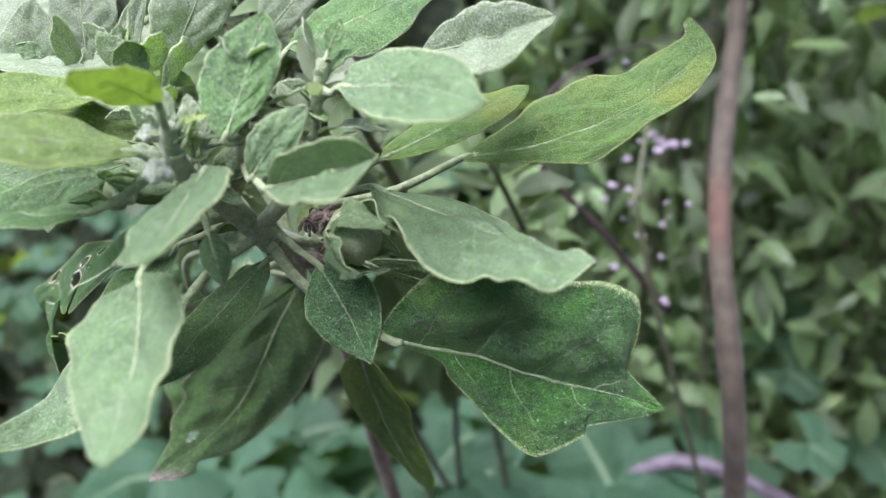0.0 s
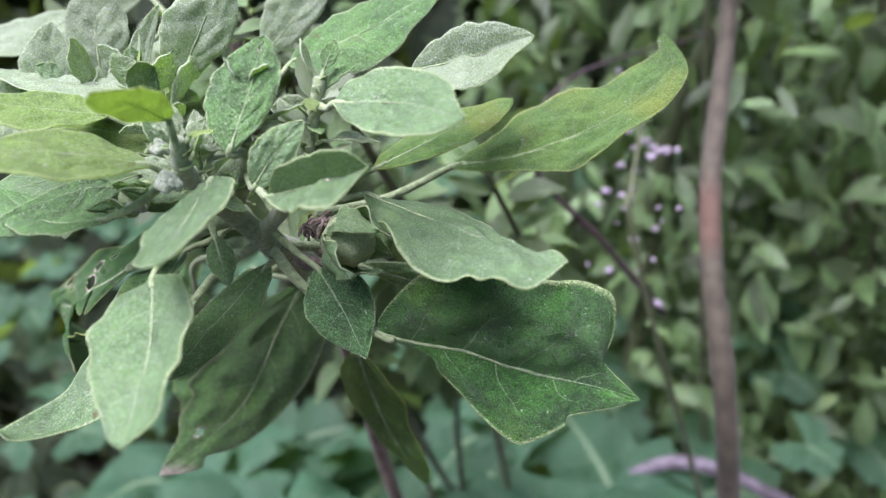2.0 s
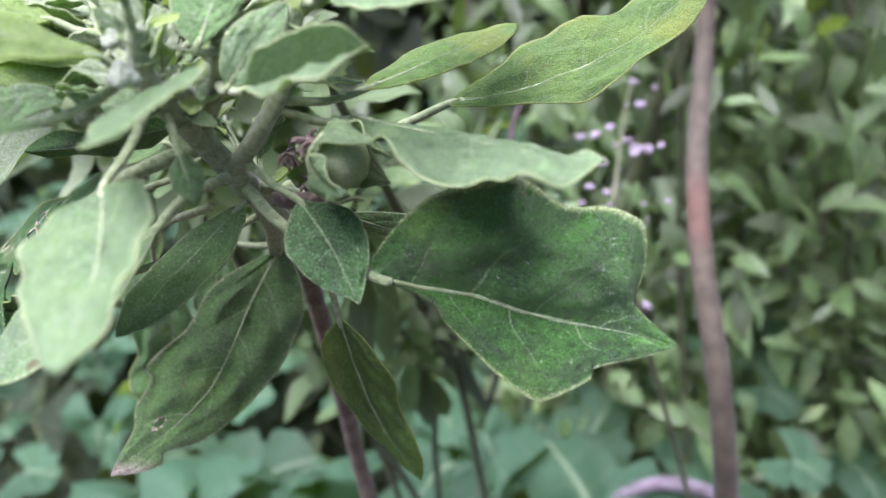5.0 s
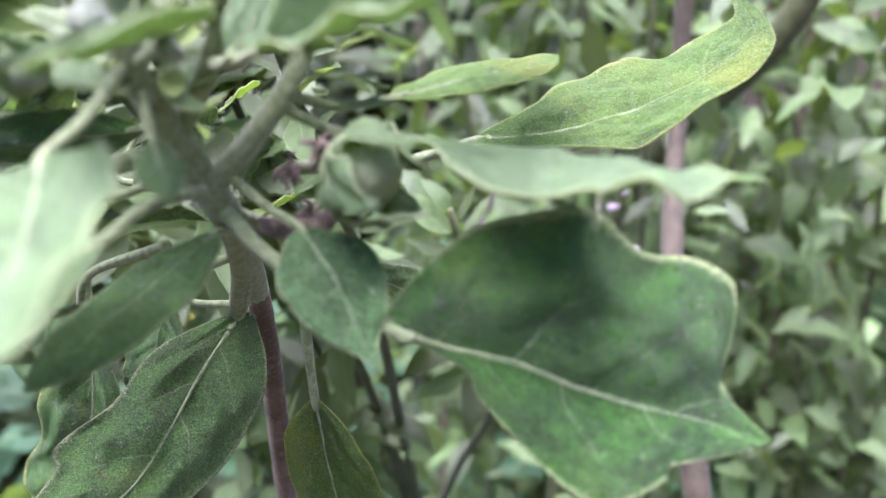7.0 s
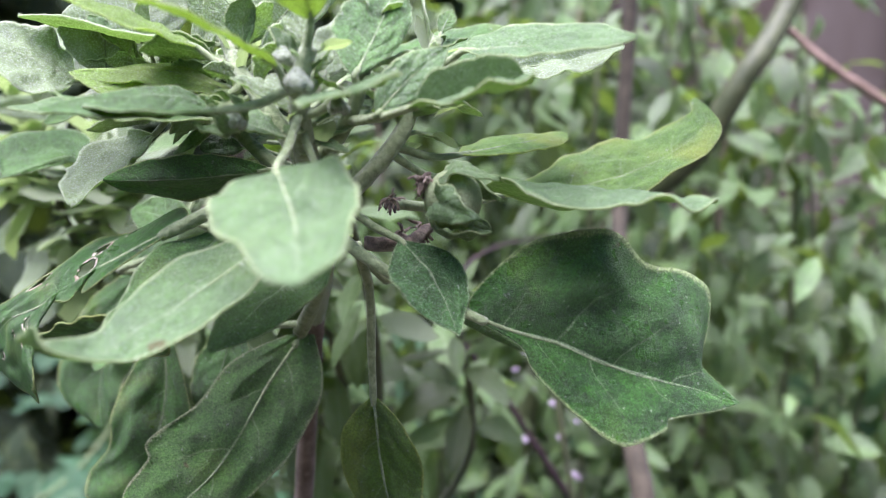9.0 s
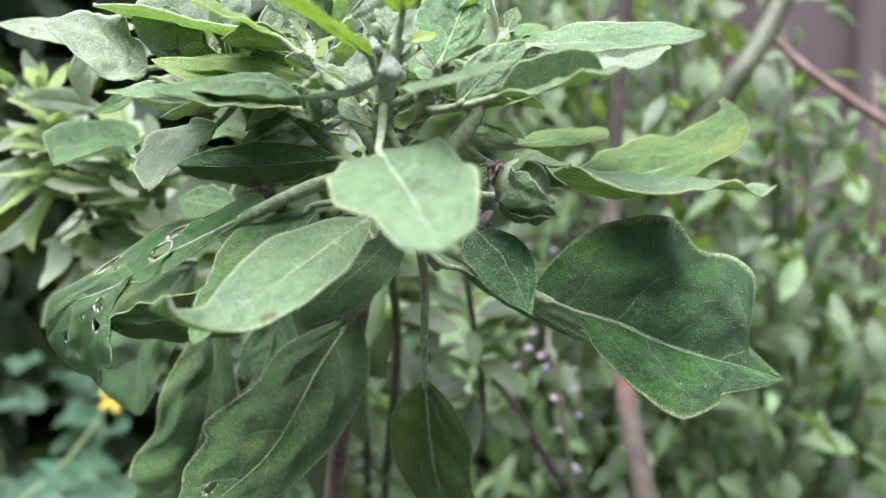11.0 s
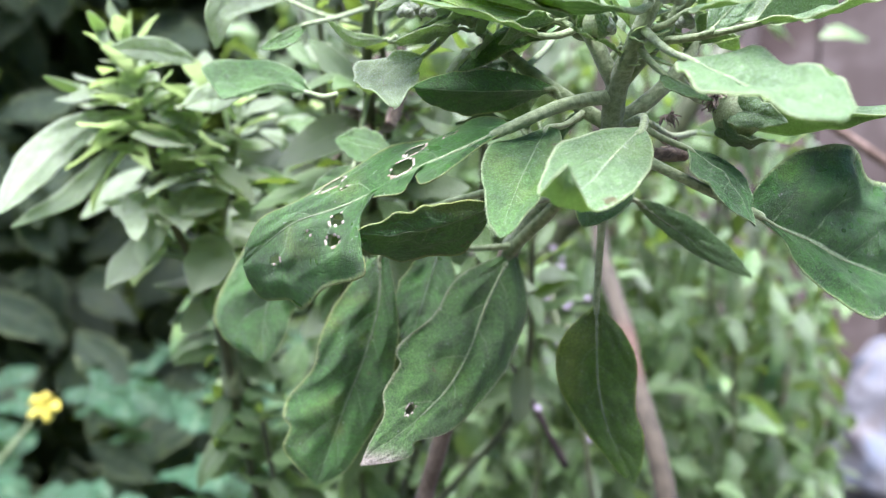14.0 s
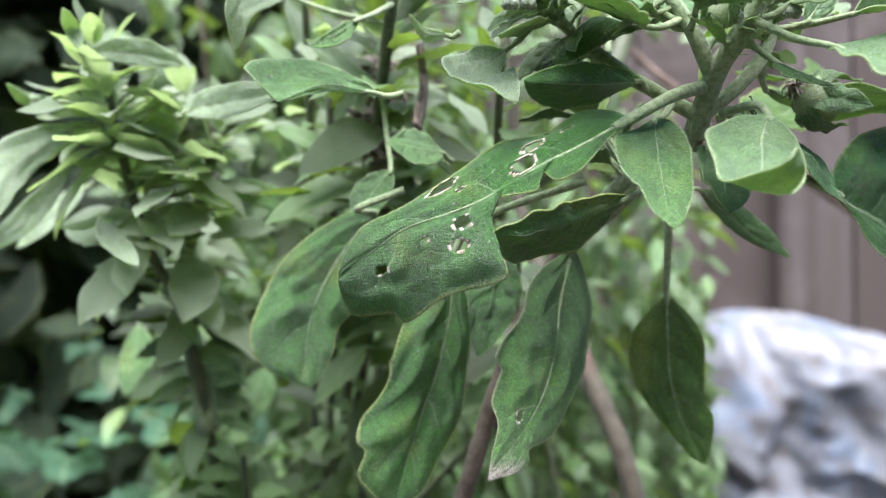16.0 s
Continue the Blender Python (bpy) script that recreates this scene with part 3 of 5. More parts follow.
broad_leaf(shrub, [(-0.0195, 0.1105, 0.9665), (-0.0130, 0.1040, 0.9618)], [(-0.0028, 0.0991, 0.9565), (0.0029, 0.0995, 0.9541), (0.0088, 0.0996, 0.9522), (0.0141, 0.0991, 0.9497), (0.0202, 0.0984, 0.9476), (0.0263, 0.0976, 0.946), (0.0317, 0.0964, 0.9443)],
           [(-0.0028, 0.0991, 0.9568), (-0.0025, 0.0993, 0.959), (0.0026, 0.0992, 0.964), (0.0069, 0.0989, 0.9661), (0.0125, 0.0988, 0.9668), (0.0159, 0.0992, 0.966), (0.0206, 0.1, 0.9622), (0.0249, 0.1, 0.9613), (0.0283, 0.1, 0.9597), (0.0294, 0.1, 0.9579), (0.0292, 0.0999, 0.954), (0.0274, 0.0991, 0.9498), (0.0278, 0.0986, 0.9484), (0.0307, 0.097, 0.9453), (0.0317, 0.0964, 0.9443)],
           [(-0.0028, 0.0991, 0.9562), (0.0033, 0.0992, 0.9525), (0.0048, 0.0984, 0.9496), (0.0074, 0.0972, 0.9465), (0.0098, 0.0958, 0.944), (0.0127, 0.0943, 0.9418), (0.015, 0.0936, 0.9408), (0.0179, 0.0941, 0.9411), (0.0211, 0.095, 0.942), (0.0218, 0.0957, 0.9429), (0.0278, 0.0961, 0.9435), (0.0317, 0.0964, 0.9443)],
           "dark", "large glossy dark green leaf with a yellowed rim", puff=0.12, ruffle=0.04, stalk=0.0009)
leaf(shrub, (-0.0169, 0.1062, 0.9662), (-0.0110, 0.1037, 0.9656), (-0.0074, 0.0993, 0.9611), (-0.0048, 0.0965, 0.9544), (-0.0119, 0.0995, 0.9619), (-0.0025, 0.0999, 0.9605), "matt", "small pointed matt green leaf", wave=0.02, rims=(((0, 0.05), (0.23, 0.9), (0.41, 1.24), (0.63, 1.22), (0.79, 0.9), (0.95, 0.2), (1, 0.03)), ((0, 0.05), (0.085, 0.32), (0.25, 0.94), (0.465, 1), (0.605, 0.88), (0.79, 0.54), (1, 0.03))), fine=2)
leaf(shrub, (-0.0079, 0.1079, 0.9742), (-0.0034, 0.1095, 0.9735), (0.0117, 0.0958, 0.9718), (0.0229, 0.0877, 0.9704), (0.0120, 0.1059, 0.9695), (0.0095, 0.0862, 0.9705), "soft", "long green leaf with a notched rim", ruffle=0.1, fine=2, wave=0.02, rims=(((0, 0.05), (0.165, 0.66), (0.245, 1.04), (0.37, 1.08), (0.515, 0.76), (0.675, 0.2), (0.815, 0.15), (0.895, 0.15), (1, 0.03)), ((0, 0.05), (0.16, 0.46), (0.28, 0.74), (0.405, 0.96), (0.495, 0.98), (0.575, 0.92), (0.615, 0.78), (0.685, 0.84), (0.785, 0.86), (0.875, 0.7), (0.945, 0.4), (1, 0.03))))
broad_leaf(shrub, [(-0.0120, 0.1125, 0.9700), (-0.0020, 0.1195, 0.9690)], [(0.0077, 0.1262, 0.9706), (0.0164, 0.1258, 0.971), (0.0239, 0.1258, 0.9724), (0.0314, 0.1262, 0.9746), (0.0379, 0.1268, 0.9779), (0.0425, 0.1278, 0.9813), (0.0433, 0.1289, 0.9839), (0.0421, 0.1307, 0.9863)],
           [(0.0079, 0.1255, 0.9702), (0.0162, 0.1237, 0.9696), (0.0244, 0.1219, 0.9691), (0.0285, 0.1217, 0.9699), (0.0337, 0.1227, 0.9729), (0.0393, 0.1237, 0.9758), (0.0436, 0.1251, 0.979), (0.045, 0.1267, 0.9816), (0.044, 0.1288, 0.9843), (0.0423, 0.1307, 0.9864)],
           [(0.008, 0.1268, 0.971), (0.0148, 0.1290, 0.9740), (0.0217, 0.1315, 0.9778), (0.0274, 0.1318, 0.9792), (0.0324, 0.1312, 0.9793), (0.0369, 0.1315, 0.9817), (0.0396, 0.1309, 0.9828), (0.0414, 0.1303, 0.9841), (0.0413, 0.1308, 0.9857), (0.0421, 0.1307, 0.9864)],
           "bright", "long twisted green leaf with yellow patches", puff=-0.05, ruffle=0.05, wave=0.05, stalk=0.0008)
leaf(shrub, (-0.0046, 0.1004, 0.9872), (-0.0032, 0.1013, 0.9887), (0.0057, 0.0965, 0.9888), (0.0134, 0.0880, 0.9884), (0.0052, 0.1017, 0.9920), (0.0048, 0.0908, 0.9868), "soft", "broad pale downy leaf", wave=0.02, rims=(((0, 0.05), (0.025, 0.14), (0.08, 0.54), (0.24, 0.86), (0.44, 0.96), (0.635, 0.94), (0.81, 0.72), (0.895, 0.38), (1, 0.03)), ((0, 0.05), (0.025, 0.12), (0.135, 0.6), (0.34, 1), (0.67, 0.96), (0.86, 0.64), (0.94, 0.28), (1, 0.03))), fine=2)
leaf(shrub, (-0.0012, 0.1144, 0.9852), (0.0048, 0.1159, 0.9885), (0.0136, 0.1145, 0.9897), (0.0221, 0.1126, 0.9918), (0.0130, 0.1149, 0.9939), (0.0134, 0.1062, 0.9873), "pale", "silvery downy leaf with a jagged rim", wave=0.1)
leaf(shrub, (-0.0090, 0.1060, 0.9757), (-0.0020, 0.1110, 0.9765), (0.0090, 0.1195, 0.9785), (0.0185, 0.1268, 0.9802), (0.0062, 0.1225, 0.9796), (0.0112, 0.1160, 0.9774), "bright", "narrow green leaf lit from behind", fine=2)
leaf(shrub, (-0.0170, 0.0988, 0.9780), (-0.0110, 0.0915, 0.9809), (-0.0041, 0.0908, 0.9821), (0.0022, 0.0899, 0.9835), (-0.0026, 0.0893, 0.9858), (-0.0054, 0.0832, 0.9818), "soft", "pale rounded leaf with a small hole", holes=((0.155, 0.15, 0.025), (0.61, 0.12, 0.012)), fine=2, wave=0.02, rims=(((0, 0.05), (0.155, 0.92), (0.465, 1.1), (0.735, 1.02), (0.875, 0.7), (0.945, 0.34), (1, 0.03)), ((0, 0.05), (0.03, 0.1), (0.215, 0.56), (0.495, 1), (0.785, 1.16), (0.99, 0.94), (1, 0.03))))
leaf(shrub, (-0.0215, 0.1000, 0.9815), (-0.0187, 0.0955, 0.9826), (-0.0180, 0.0855, 0.9818), (-0.0175, 0.0752, 0.9809), (-0.0128, 0.0862, 0.9838), (-0.0226, 0.0838, 0.9806), "soft", "pale rounded downy leaf", wave=0.03, fine=2, puff=0.08, rims=(((0, 0.08), (0.12, 0.55), (0.35, 0.95), (0.6, 1.02), (0.85, 0.75), (0.95, 0.42), (1, 0.05)), ((0, 0.08), (0.12, 0.55), (0.35, 0.95), (0.6, 1.0), (0.85, 0.8), (0.95, 0.45), (1, 0.05))))
leaf(shrub, (-0.0271, 0.0952, 0.9779), (-0.0249, 0.0866, 0.9745), (-0.0228, 0.0772, 0.9697), (-0.0222, 0.0665, 0.9656), (-0.0171, 0.0779, 0.9735), (-0.0292, 0.0779, 0.9698), "soft", "pale spoon-shaped leaf with a wavy end", fine=2, ruffle=0.08, wave=0.02, rims=(((0, 0.05), (0.1, 0.55), (0.25, 0.86), (0.45, 0.95), (0.6, 0.94), (0.75, 0.82), (0.88, 0.62), (0.96, 0.36), (1, 0.03)), ((0, 0.05), (0.1, 0.6), (0.25, 1.02), (0.45, 1.18), (0.6, 1.05), (0.72, 0.76), (0.85, 0.56), (0.95, 0.32), (1, 0.03))))
leaf(shrub, (-0.0219, 0.0971, 0.9759), (-0.0210, 0.0967, 0.9748), (-0.0195, 0.0934, 0.9727), (-0.0180, 0.0901, 0.9706), (-0.0181, 0.0947, 0.9728), (-0.0222, 0.0953, 0.9729), "mid", "")
broad_leaf(shrub, [(-0.0198, 0.1060, 0.9690), (-0.0225, 0.0985, 0.9690)], [(-0.0251, 0.095, 0.9669), (-0.0305, 0.0923, 0.9637), (-0.0359, 0.0887, 0.9601), (-0.0402, 0.0859, 0.9576), (-0.0424, 0.0838, 0.9567), (-0.0450, 0.0797, 0.9582), (-0.0454, 0.0781, 0.961)],
           [(-0.0254, 0.0954, 0.9671), (-0.0304, 0.0966, 0.9666), (-0.0364, 0.0962, 0.9646), (-0.0412, 0.0914, 0.9605), (-0.0434, 0.0882, 0.9581), (-0.0467, 0.0791, 0.9594), (-0.0455, 0.0781, 0.961)],
           [(-0.0249, 0.0945, 0.9667), (-0.0262, 0.0911, 0.9641), (-0.0292, 0.0876, 0.9611), (-0.0344, 0.0842, 0.958), (-0.0392, 0.083, 0.9563), (-0.0438, 0.0784, 0.9585), (-0.0453, 0.0781, 0.961)],
           "soft", "downy green leaf with a curled lime tip", puff=0.04, ruffle=0.02)
broad_leaf(shrub, [(-0.0215, 0.1075, 0.9730), (-0.0300, 0.1060, 0.9712)], [(-0.0385, 0.1072, 0.9675), (-0.0453, 0.1092, 0.9641), (-0.0509, 0.1121, 0.9613), (-0.0557, 0.1147, 0.9583), (-0.0596, 0.1178, 0.9562), (-0.065, 0.1232, 0.954), (-0.0683, 0.1265, 0.9512), (-0.0718, 0.1314, 0.9472)],
           [(-0.0393, 0.1069, 0.967), (-0.0422, 0.107, 0.9653), (-0.0461, 0.1062, 0.9626), (-0.0486, 0.1062, 0.9607), (-0.0508, 0.1083, 0.9596), (-0.0509, 0.1112, 0.9609), (-0.053, 0.1101, 0.9584), (-0.0565, 0.1146, 0.9574), (-0.0582, 0.1139, 0.9542), (-0.058, 0.1107, 0.9493), (-0.0581, 0.1111, 0.9467), (-0.0611, 0.1189, 0.9447), (-0.0634, 0.1267, 0.9404), (-0.0652, 0.1281, 0.9416), (-0.0686, 0.133, 0.941), (-0.0705, 0.133, 0.9433), (-0.0718, 0.1318, 0.9465)],
           [(-0.0378, 0.1082, 0.9682), (-0.0379, 0.1111, 0.9692), (-0.04, 0.1147, 0.9694), (-0.0455, 0.1168, 0.9672), (-0.0518, 0.1197, 0.9649), (-0.0587, 0.1215, 0.9609), (-0.0648, 0.1243, 0.957), (-0.0694, 0.1276, 0.9544), (-0.0714, 0.1296, 0.9508), (-0.0719, 0.1312, 0.9480)],
           "rich", "long drooping leaf eaten full of holes", puff=0.1, stalk=0.0011, holes=((0.2, 0.5, 0.018), (0.31, 0.5, 0.03), (0.35, 0.22, 0.036), (0.6, 0.8, 0.042), (0.55, 0.45, 0.015), (0.57, -0.2, 0.024), (0.6, -0.45, 0.022), (0.68, -0.25, 0.012), (0.83, -0.32, 0.02)))
leaf(shrub, (-0.0297, 0.1083, 0.9693), (-0.0314, 0.1089, 0.9681), (-0.0387, 0.1018, 0.9608), (-0.0454, 0.0944, 0.9530), (-0.0446, 0.1039, 0.9613), (-0.0350, 0.0980, 0.9617), "mid", "", wave=0.02, rims=(((0, 0.05), (0.14, 0.36), (0.295, 0.98), (0.54, 0.9), (0.68, 0.66), (0.895, 0.34), (1, 0.03)), ((0, 0.05), (0.065, 0.42), (0.315, 0.78), (0.595, 0.74), (0.79, 0.62), (0.965, 0.28), (1, 0.03))), fine=2)
leaf(shrub, (-0.0164, 0.1133, 0.9662), (-0.0198, 0.1095, 0.9643), (-0.0267, 0.1014, 0.9593), (-0.0335, 0.0952, 0.9544), (-0.0314, 0.1009, 0.9595), (-0.0218, 0.1006, 0.9589), "mid", "")
broad_leaf(shrub, [(-0.0200, 0.1190, 0.9620), (-0.0218, 0.1290, 0.9545)], [(-0.0246, 0.135, 0.9476), (-0.0298, 0.1319, 0.9408), (-0.0344, 0.1286, 0.9335), (-0.0388, 0.1257, 0.9277), (-0.0455, 0.1225, 0.9232), (-0.0509, 0.1205, 0.9206), (-0.0561, 0.1187, 0.9178)],
           [(-0.0227, 0.1353, 0.9473), (-0.0215, 0.134, 0.941), (-0.0223, 0.1326, 0.9358), (-0.0266, 0.1299, 0.9293), (-0.0337, 0.1261, 0.9233), (-0.0408, 0.1229, 0.9201), (-0.0467, 0.121, 0.9198), (-0.0475, 0.1202, 0.918), (-0.0512, 0.1192, 0.9176), (-0.0561, 0.1187, 0.9178)],
           [(-0.0271, 0.1345, 0.9476), (-0.0355, 0.1323, 0.9444), (-0.0412, 0.1293, 0.9382), (-0.0483, 0.1272, 0.9337), (-0.048, 0.1258, 0.9311), (-0.051, 0.124, 0.9275), (-0.0514, 0.1222, 0.9243), (-0.0539, 0.1205, 0.9211), (-0.0561, 0.1187, 0.9178)],
           "worn", "large drooping leaf with a dry, torn tip", puff=0.1, quilt=0.03, stalk=0.001, holes=((0.74, 0.3, 0.024),))
broad_leaf(shrub, [(-0.0300, 0.1250, 0.9600), (-0.0440, 0.1350, 0.9545)], [(-0.0478, 0.1388, 0.9477), (-0.0478, 0.1398, 0.9387), (-0.05, 0.1413, 0.929), (-0.0529, 0.1429, 0.9203), (-0.0556, 0.1444, 0.9115), (-0.0576, 0.1455, 0.905)],
           [(-0.0462, 0.1385, 0.947), (-0.0446, 0.1391, 0.9386), (-0.0441, 0.1397, 0.9321), (-0.0452, 0.141, 0.9222), (-0.0484, 0.1425, 0.9145), (-0.0524, 0.144, 0.9079), (-0.0576, 0.1455, 0.905)],
           [(-0.0498, 0.1394, 0.9470), (-0.0551, 0.1414, 0.9388), (-0.0578, 0.1426, 0.9325), (-0.0589, 0.1435, 0.9271), (-0.0627, 0.1448, 0.9222), (-0.0638, 0.1454, 0.9186), (-0.0624, 0.1454, 0.9166), (-0.0636, 0.146, 0.9127), (-0.0612, 0.1459, 0.909), (-0.0576, 0.1455, 0.905)],
           "rich", "drooping dark green leaf with yellowed rim", puff=0.14, quilt=0.03, ruffle=0.05)
broad_leaf(shrub, [(-0.0500, 0.1500, 0.9600), (-0.0580, 0.1530, 0.9570)], [(-0.0528, 0.1562, 0.9562), (-0.0580, 0.1587, 0.9498), (-0.0629, 0.1609, 0.9411), (-0.0653, 0.1617, 0.9323), (-0.0652, 0.1612, 0.9249)],
           [(-0.0524, 0.1559, 0.9540), (-0.0539, 0.1562, 0.9452), (-0.0571, 0.1576, 0.9387), (-0.0600, 0.1589, 0.9355), (-0.0610, 0.1592, 0.9311), (-0.0637, 0.1604, 0.9262), (-0.0652, 0.1612, 0.9249)],
           [(-0.0532, 0.1566, 0.9579), (-0.0596, 0.1599, 0.9552), (-0.0678, 0.1640, 0.9485), (-0.0724, 0.1660, 0.9398), (-0.0740, 0.1665, 0.9338), (-0.0723, 0.1653, 0.9293), (-0.0685, 0.1631, 0.9264), (-0.0652, 0.1612, 0.9249)],
           "rich", "broad drooping green leaf with a yellowish rim", puff=0.14, ruffle=0.05, quilt=0.03)
broad_leaf(shrub, [(-0.0160, 0.1180, 0.9640), (-0.0141, 0.1211, 0.9568), (-0.0139, 0.1222, 0.9475)], [(-0.0137, 0.1229, 0.9402), (-0.0131, 0.1234, 0.9338), (-0.0123, 0.1239, 0.9263), (-0.0104, 0.1237, 0.9185), (-0.0079, 0.123, 0.9129), (-0.0053, 0.1222, 0.9079)],
           [(-0.0132, 0.1228, 0.9397), (-0.0091, 0.1211, 0.9353), (-0.0066, 0.1205, 0.9293), (-0.0066, 0.121, 0.9244), (-0.0059, 0.1211, 0.9205), (-0.0046, 0.1209, 0.9166), (-0.0044, 0.1213, 0.9116), (-0.0053, 0.1222, 0.9079)],
           [(-0.0141, 0.1232, 0.9397), (-0.0178, 0.1258, 0.9351), (-0.019, 0.127, 0.9298), (-0.0178, 0.127, 0.9243), (-0.0143, 0.1258, 0.9181), (-0.0108, 0.1245, 0.9135), (-0.0078, 0.1233, 0.9097), (-0.0053, 0.1222, 0.9079)],
           "olive", "pointed yellowish green leaf on a long stalk", puff=0.12, quilt=0.03, ruffle=0.05, stalk=0.0008)
leaf(shrub, (-0.0111, 0.1200, 0.9622), (-0.0091, 0.1192, 0.9580), (0.0034, 0.1203, 0.9513), (0.0154, 0.1180, 0.9445), (0.0063, 0.1204, 0.9537), (0.0018, 0.1204, 0.9501), "mid", "")
leaf(shrub, (-0.0267, 0.1122, 0.9746), (-0.0273, 0.1147, 0.9746), (-0.0391, 0.1149, 0.9736), (-0.0495, 0.1159, 0.9735), (-0.0391, 0.1152, 0.9768), (-0.0396, 0.1202, 0.9706), "rich", "", puff=0.12)
leaf(shrub, (-0.0428, 0.1255, 0.9816), (-0.0449, 0.1259, 0.9801), (-0.0508, 0.1266, 0.9763), (-0.0531, 0.1136, 0.9704), (-0.0575, 0.1243, 0.9747), (-0.0478, 0.1208, 0.9750), "pale", "pale curled leaf with a crinkled rim", wave=0.12, ruffle=0.12)
leaf(shrub, (-0.0175, 0.0966, 0.9839), (-0.0165, 0.0973, 0.9850), (-0.0135, 0.1004, 0.9910), (-0.0108, 0.1037, 0.9974), (-0.0185, 0.1005, 0.9923), (-0.0086, 0.1023, 0.9938), "mid", "green leaf with a small hole near the tip", holes=((0.9, 0.0, 0.03),), fine=2)
leaf(shrub, (-0.0297, 0.1128, 0.9825), (-0.0291, 0.1169, 0.9911), (-0.0232, 0.1151, 0.9978), (-0.0181, 0.1158, 1.0051), (-0.0292, 0.1148, 0.9986), (-0.0159, 0.1151, 1.0006), "pale", "")
leaf(shrub, (-0.0454, 0.1237, 0.9860), (-0.0457, 0.1261, 0.9912), (-0.0449, 0.1273, 0.9982), (-0.0440, 0.1299, 1.0060), (-0.0498, 0.1277, 1.0004), (-0.0396, 0.1283, 0.9991), "pale", "")
leaf(shrub, (-0.0492, 0.1195, 0.9850), (-0.0497, 0.1207, 0.9878), (-0.0497, 0.1214, 0.9941), (-0.0486, 0.1227, 1.0013), (-0.0555, 0.1211, 0.9948), (-0.0462, 0.1213, 0.9929), "pale", "")
leaf(shrub, (-0.0496, 0.1194, 0.9849), (-0.0536, 0.1200, 0.9872), (-0.0581, 0.1183, 0.9895), (-0.0656, 0.1166, 0.9925), (-0.0604, 0.1231, 0.9956), (-0.0558, 0.1139, 0.9842), "pale", "")
leaf(shrub, (-0.0228, 0.0990, 0.9830), (-0.0250, 0.0940, 0.9856), (-0.0330, 0.0890, 0.9898), (-0.0420, 0.0850, 0.9915), (-0.0350, 0.0938, 0.9914), (-0.0308, 0.0842, 0.9884), "lime", "broad lime-green young leaf", fine=2)
leaf(shrub, (-0.0219, 0.0957, 0.9861), (-0.0212, 0.0942, 0.9908), (-0.0222, 0.0885, 0.9945), (-0.0228, 0.0828, 0.9968), (-0.0189, 0.0893, 0.9950), (-0.0258, 0.0880, 0.9938), "lime", "small upright lime leaf with a downy rim", fine=2, puff=-0.1)
leaf(shrub, (-0.0300, 0.1085, 0.9800), (-0.0340, 0.1080, 0.9808), (-0.0450, 0.1050, 0.9822), (-0.0550, 0.1005, 0.9815), (-0.0462, 0.1095, 0.9836), (-0.0436, 0.1005, 0.9806), "soft", "", fine=2)
leaf(shrub, (-0.0086, 0.1126, 0.9819), (-0.0093, 0.1120, 0.9831), (-0.0118, 0.1106, 0.9853), (-0.0140, 0.1090, 0.9872), (-0.0116, 0.1120, 0.9883), (-0.0098, 0.1077, 0.9835), "pale", "")
leaf(shrub, (-0.0170, 0.0990, 0.9781), (-0.0142, 0.0962, 0.9805), (-0.0105, 0.0957, 0.9845), (-0.0060, 0.0960, 0.9882), (-0.0126, 0.0962, 0.9862), (-0.0082, 0.0950, 0.9836), "soft", "narrow pale leaf with a lime rim", fine=2)
leaf(shrub, (-0.0187, 0.1292, 0.9841), (-0.0169, 0.1317, 0.9890), (-0.0040, 0.1315, 0.9925), (0.0096, 0.1323, 0.9979), (-0.0067, 0.1362, 0.9960), (-0.0005, 0.1270, 0.9892), "mid", "leaf with a brown torn edge", wave=0.1)
leaf(shrub, (-0.0377, 0.1205, 0.9843), (-0.0380, 0.1224, 0.9886), (-0.0361, 0.1236, 0.9954), (-0.0324, 0.1246, 1.0013), (-0.0388, 0.1227, 0.9942), (-0.0352, 0.1233, 0.9945), "pale", "")
leaf(shrub, (-0.0229, 0.1309, 0.9841), (-0.0232, 0.1391, 0.9897), (-0.0162, 0.1392, 0.9953), (-0.0083, 0.1407, 1.0013), (-0.0201, 0.1404, 0.9988), (-0.0131, 0.1390, 0.9941), "pale", "")
leaf(shrub, (-0.0570, 0.1551, 0.9967), (-0.0620, 0.1560, 0.9997), (-0.0717, 0.1516, 0.9975), (-0.0822, 0.1471, 0.9975), (-0.0736, 0.1549, 1.0003), (-0.0702, 0.1471, 0.9946), "pale", "")
leaf(shrub, (-0.0241, 0.1057, 0.9779), (-0.0223, 0.1054, 0.9793), (-0.0191, 0.1044, 0.9810), (-0.0164, 0.1043, 0.9826), (-0.0198, 0.1050, 0.9826), (-0.0181, 0.1039, 0.9798), "pale", "")
leaf(shrub, (-0.0286, 0.1143, 0.9885), (-0.0328, 0.1152, 0.9895), (-0.0427, 0.1174, 0.9919), (-0.0608, 0.1213, 0.9958), (-0.0442, 0.1105, 0.9919), (-0.0412, 0.1242, 0.9919), "pale", "")
leaf(shrub, (-0.0278, 0.1074, 0.9811), (-0.0306, 0.1083, 0.9839), (-0.0408, 0.1106, 0.9874), (-0.0512, 0.1126, 0.9864), (-0.0409, 0.1128, 0.9885), (-0.0407, 0.1083, 0.9852), "lime", "")
leaf(shrub, (-0.0262, 0.1091, 0.9805), (-0.0284, 0.1098, 0.9830), (-0.0380, 0.1119, 0.9854), (-0.0481, 0.1139, 0.9853), (-0.0381, 0.1141, 0.9870), (-0.0379, 0.1098, 0.9844), "pale", "")
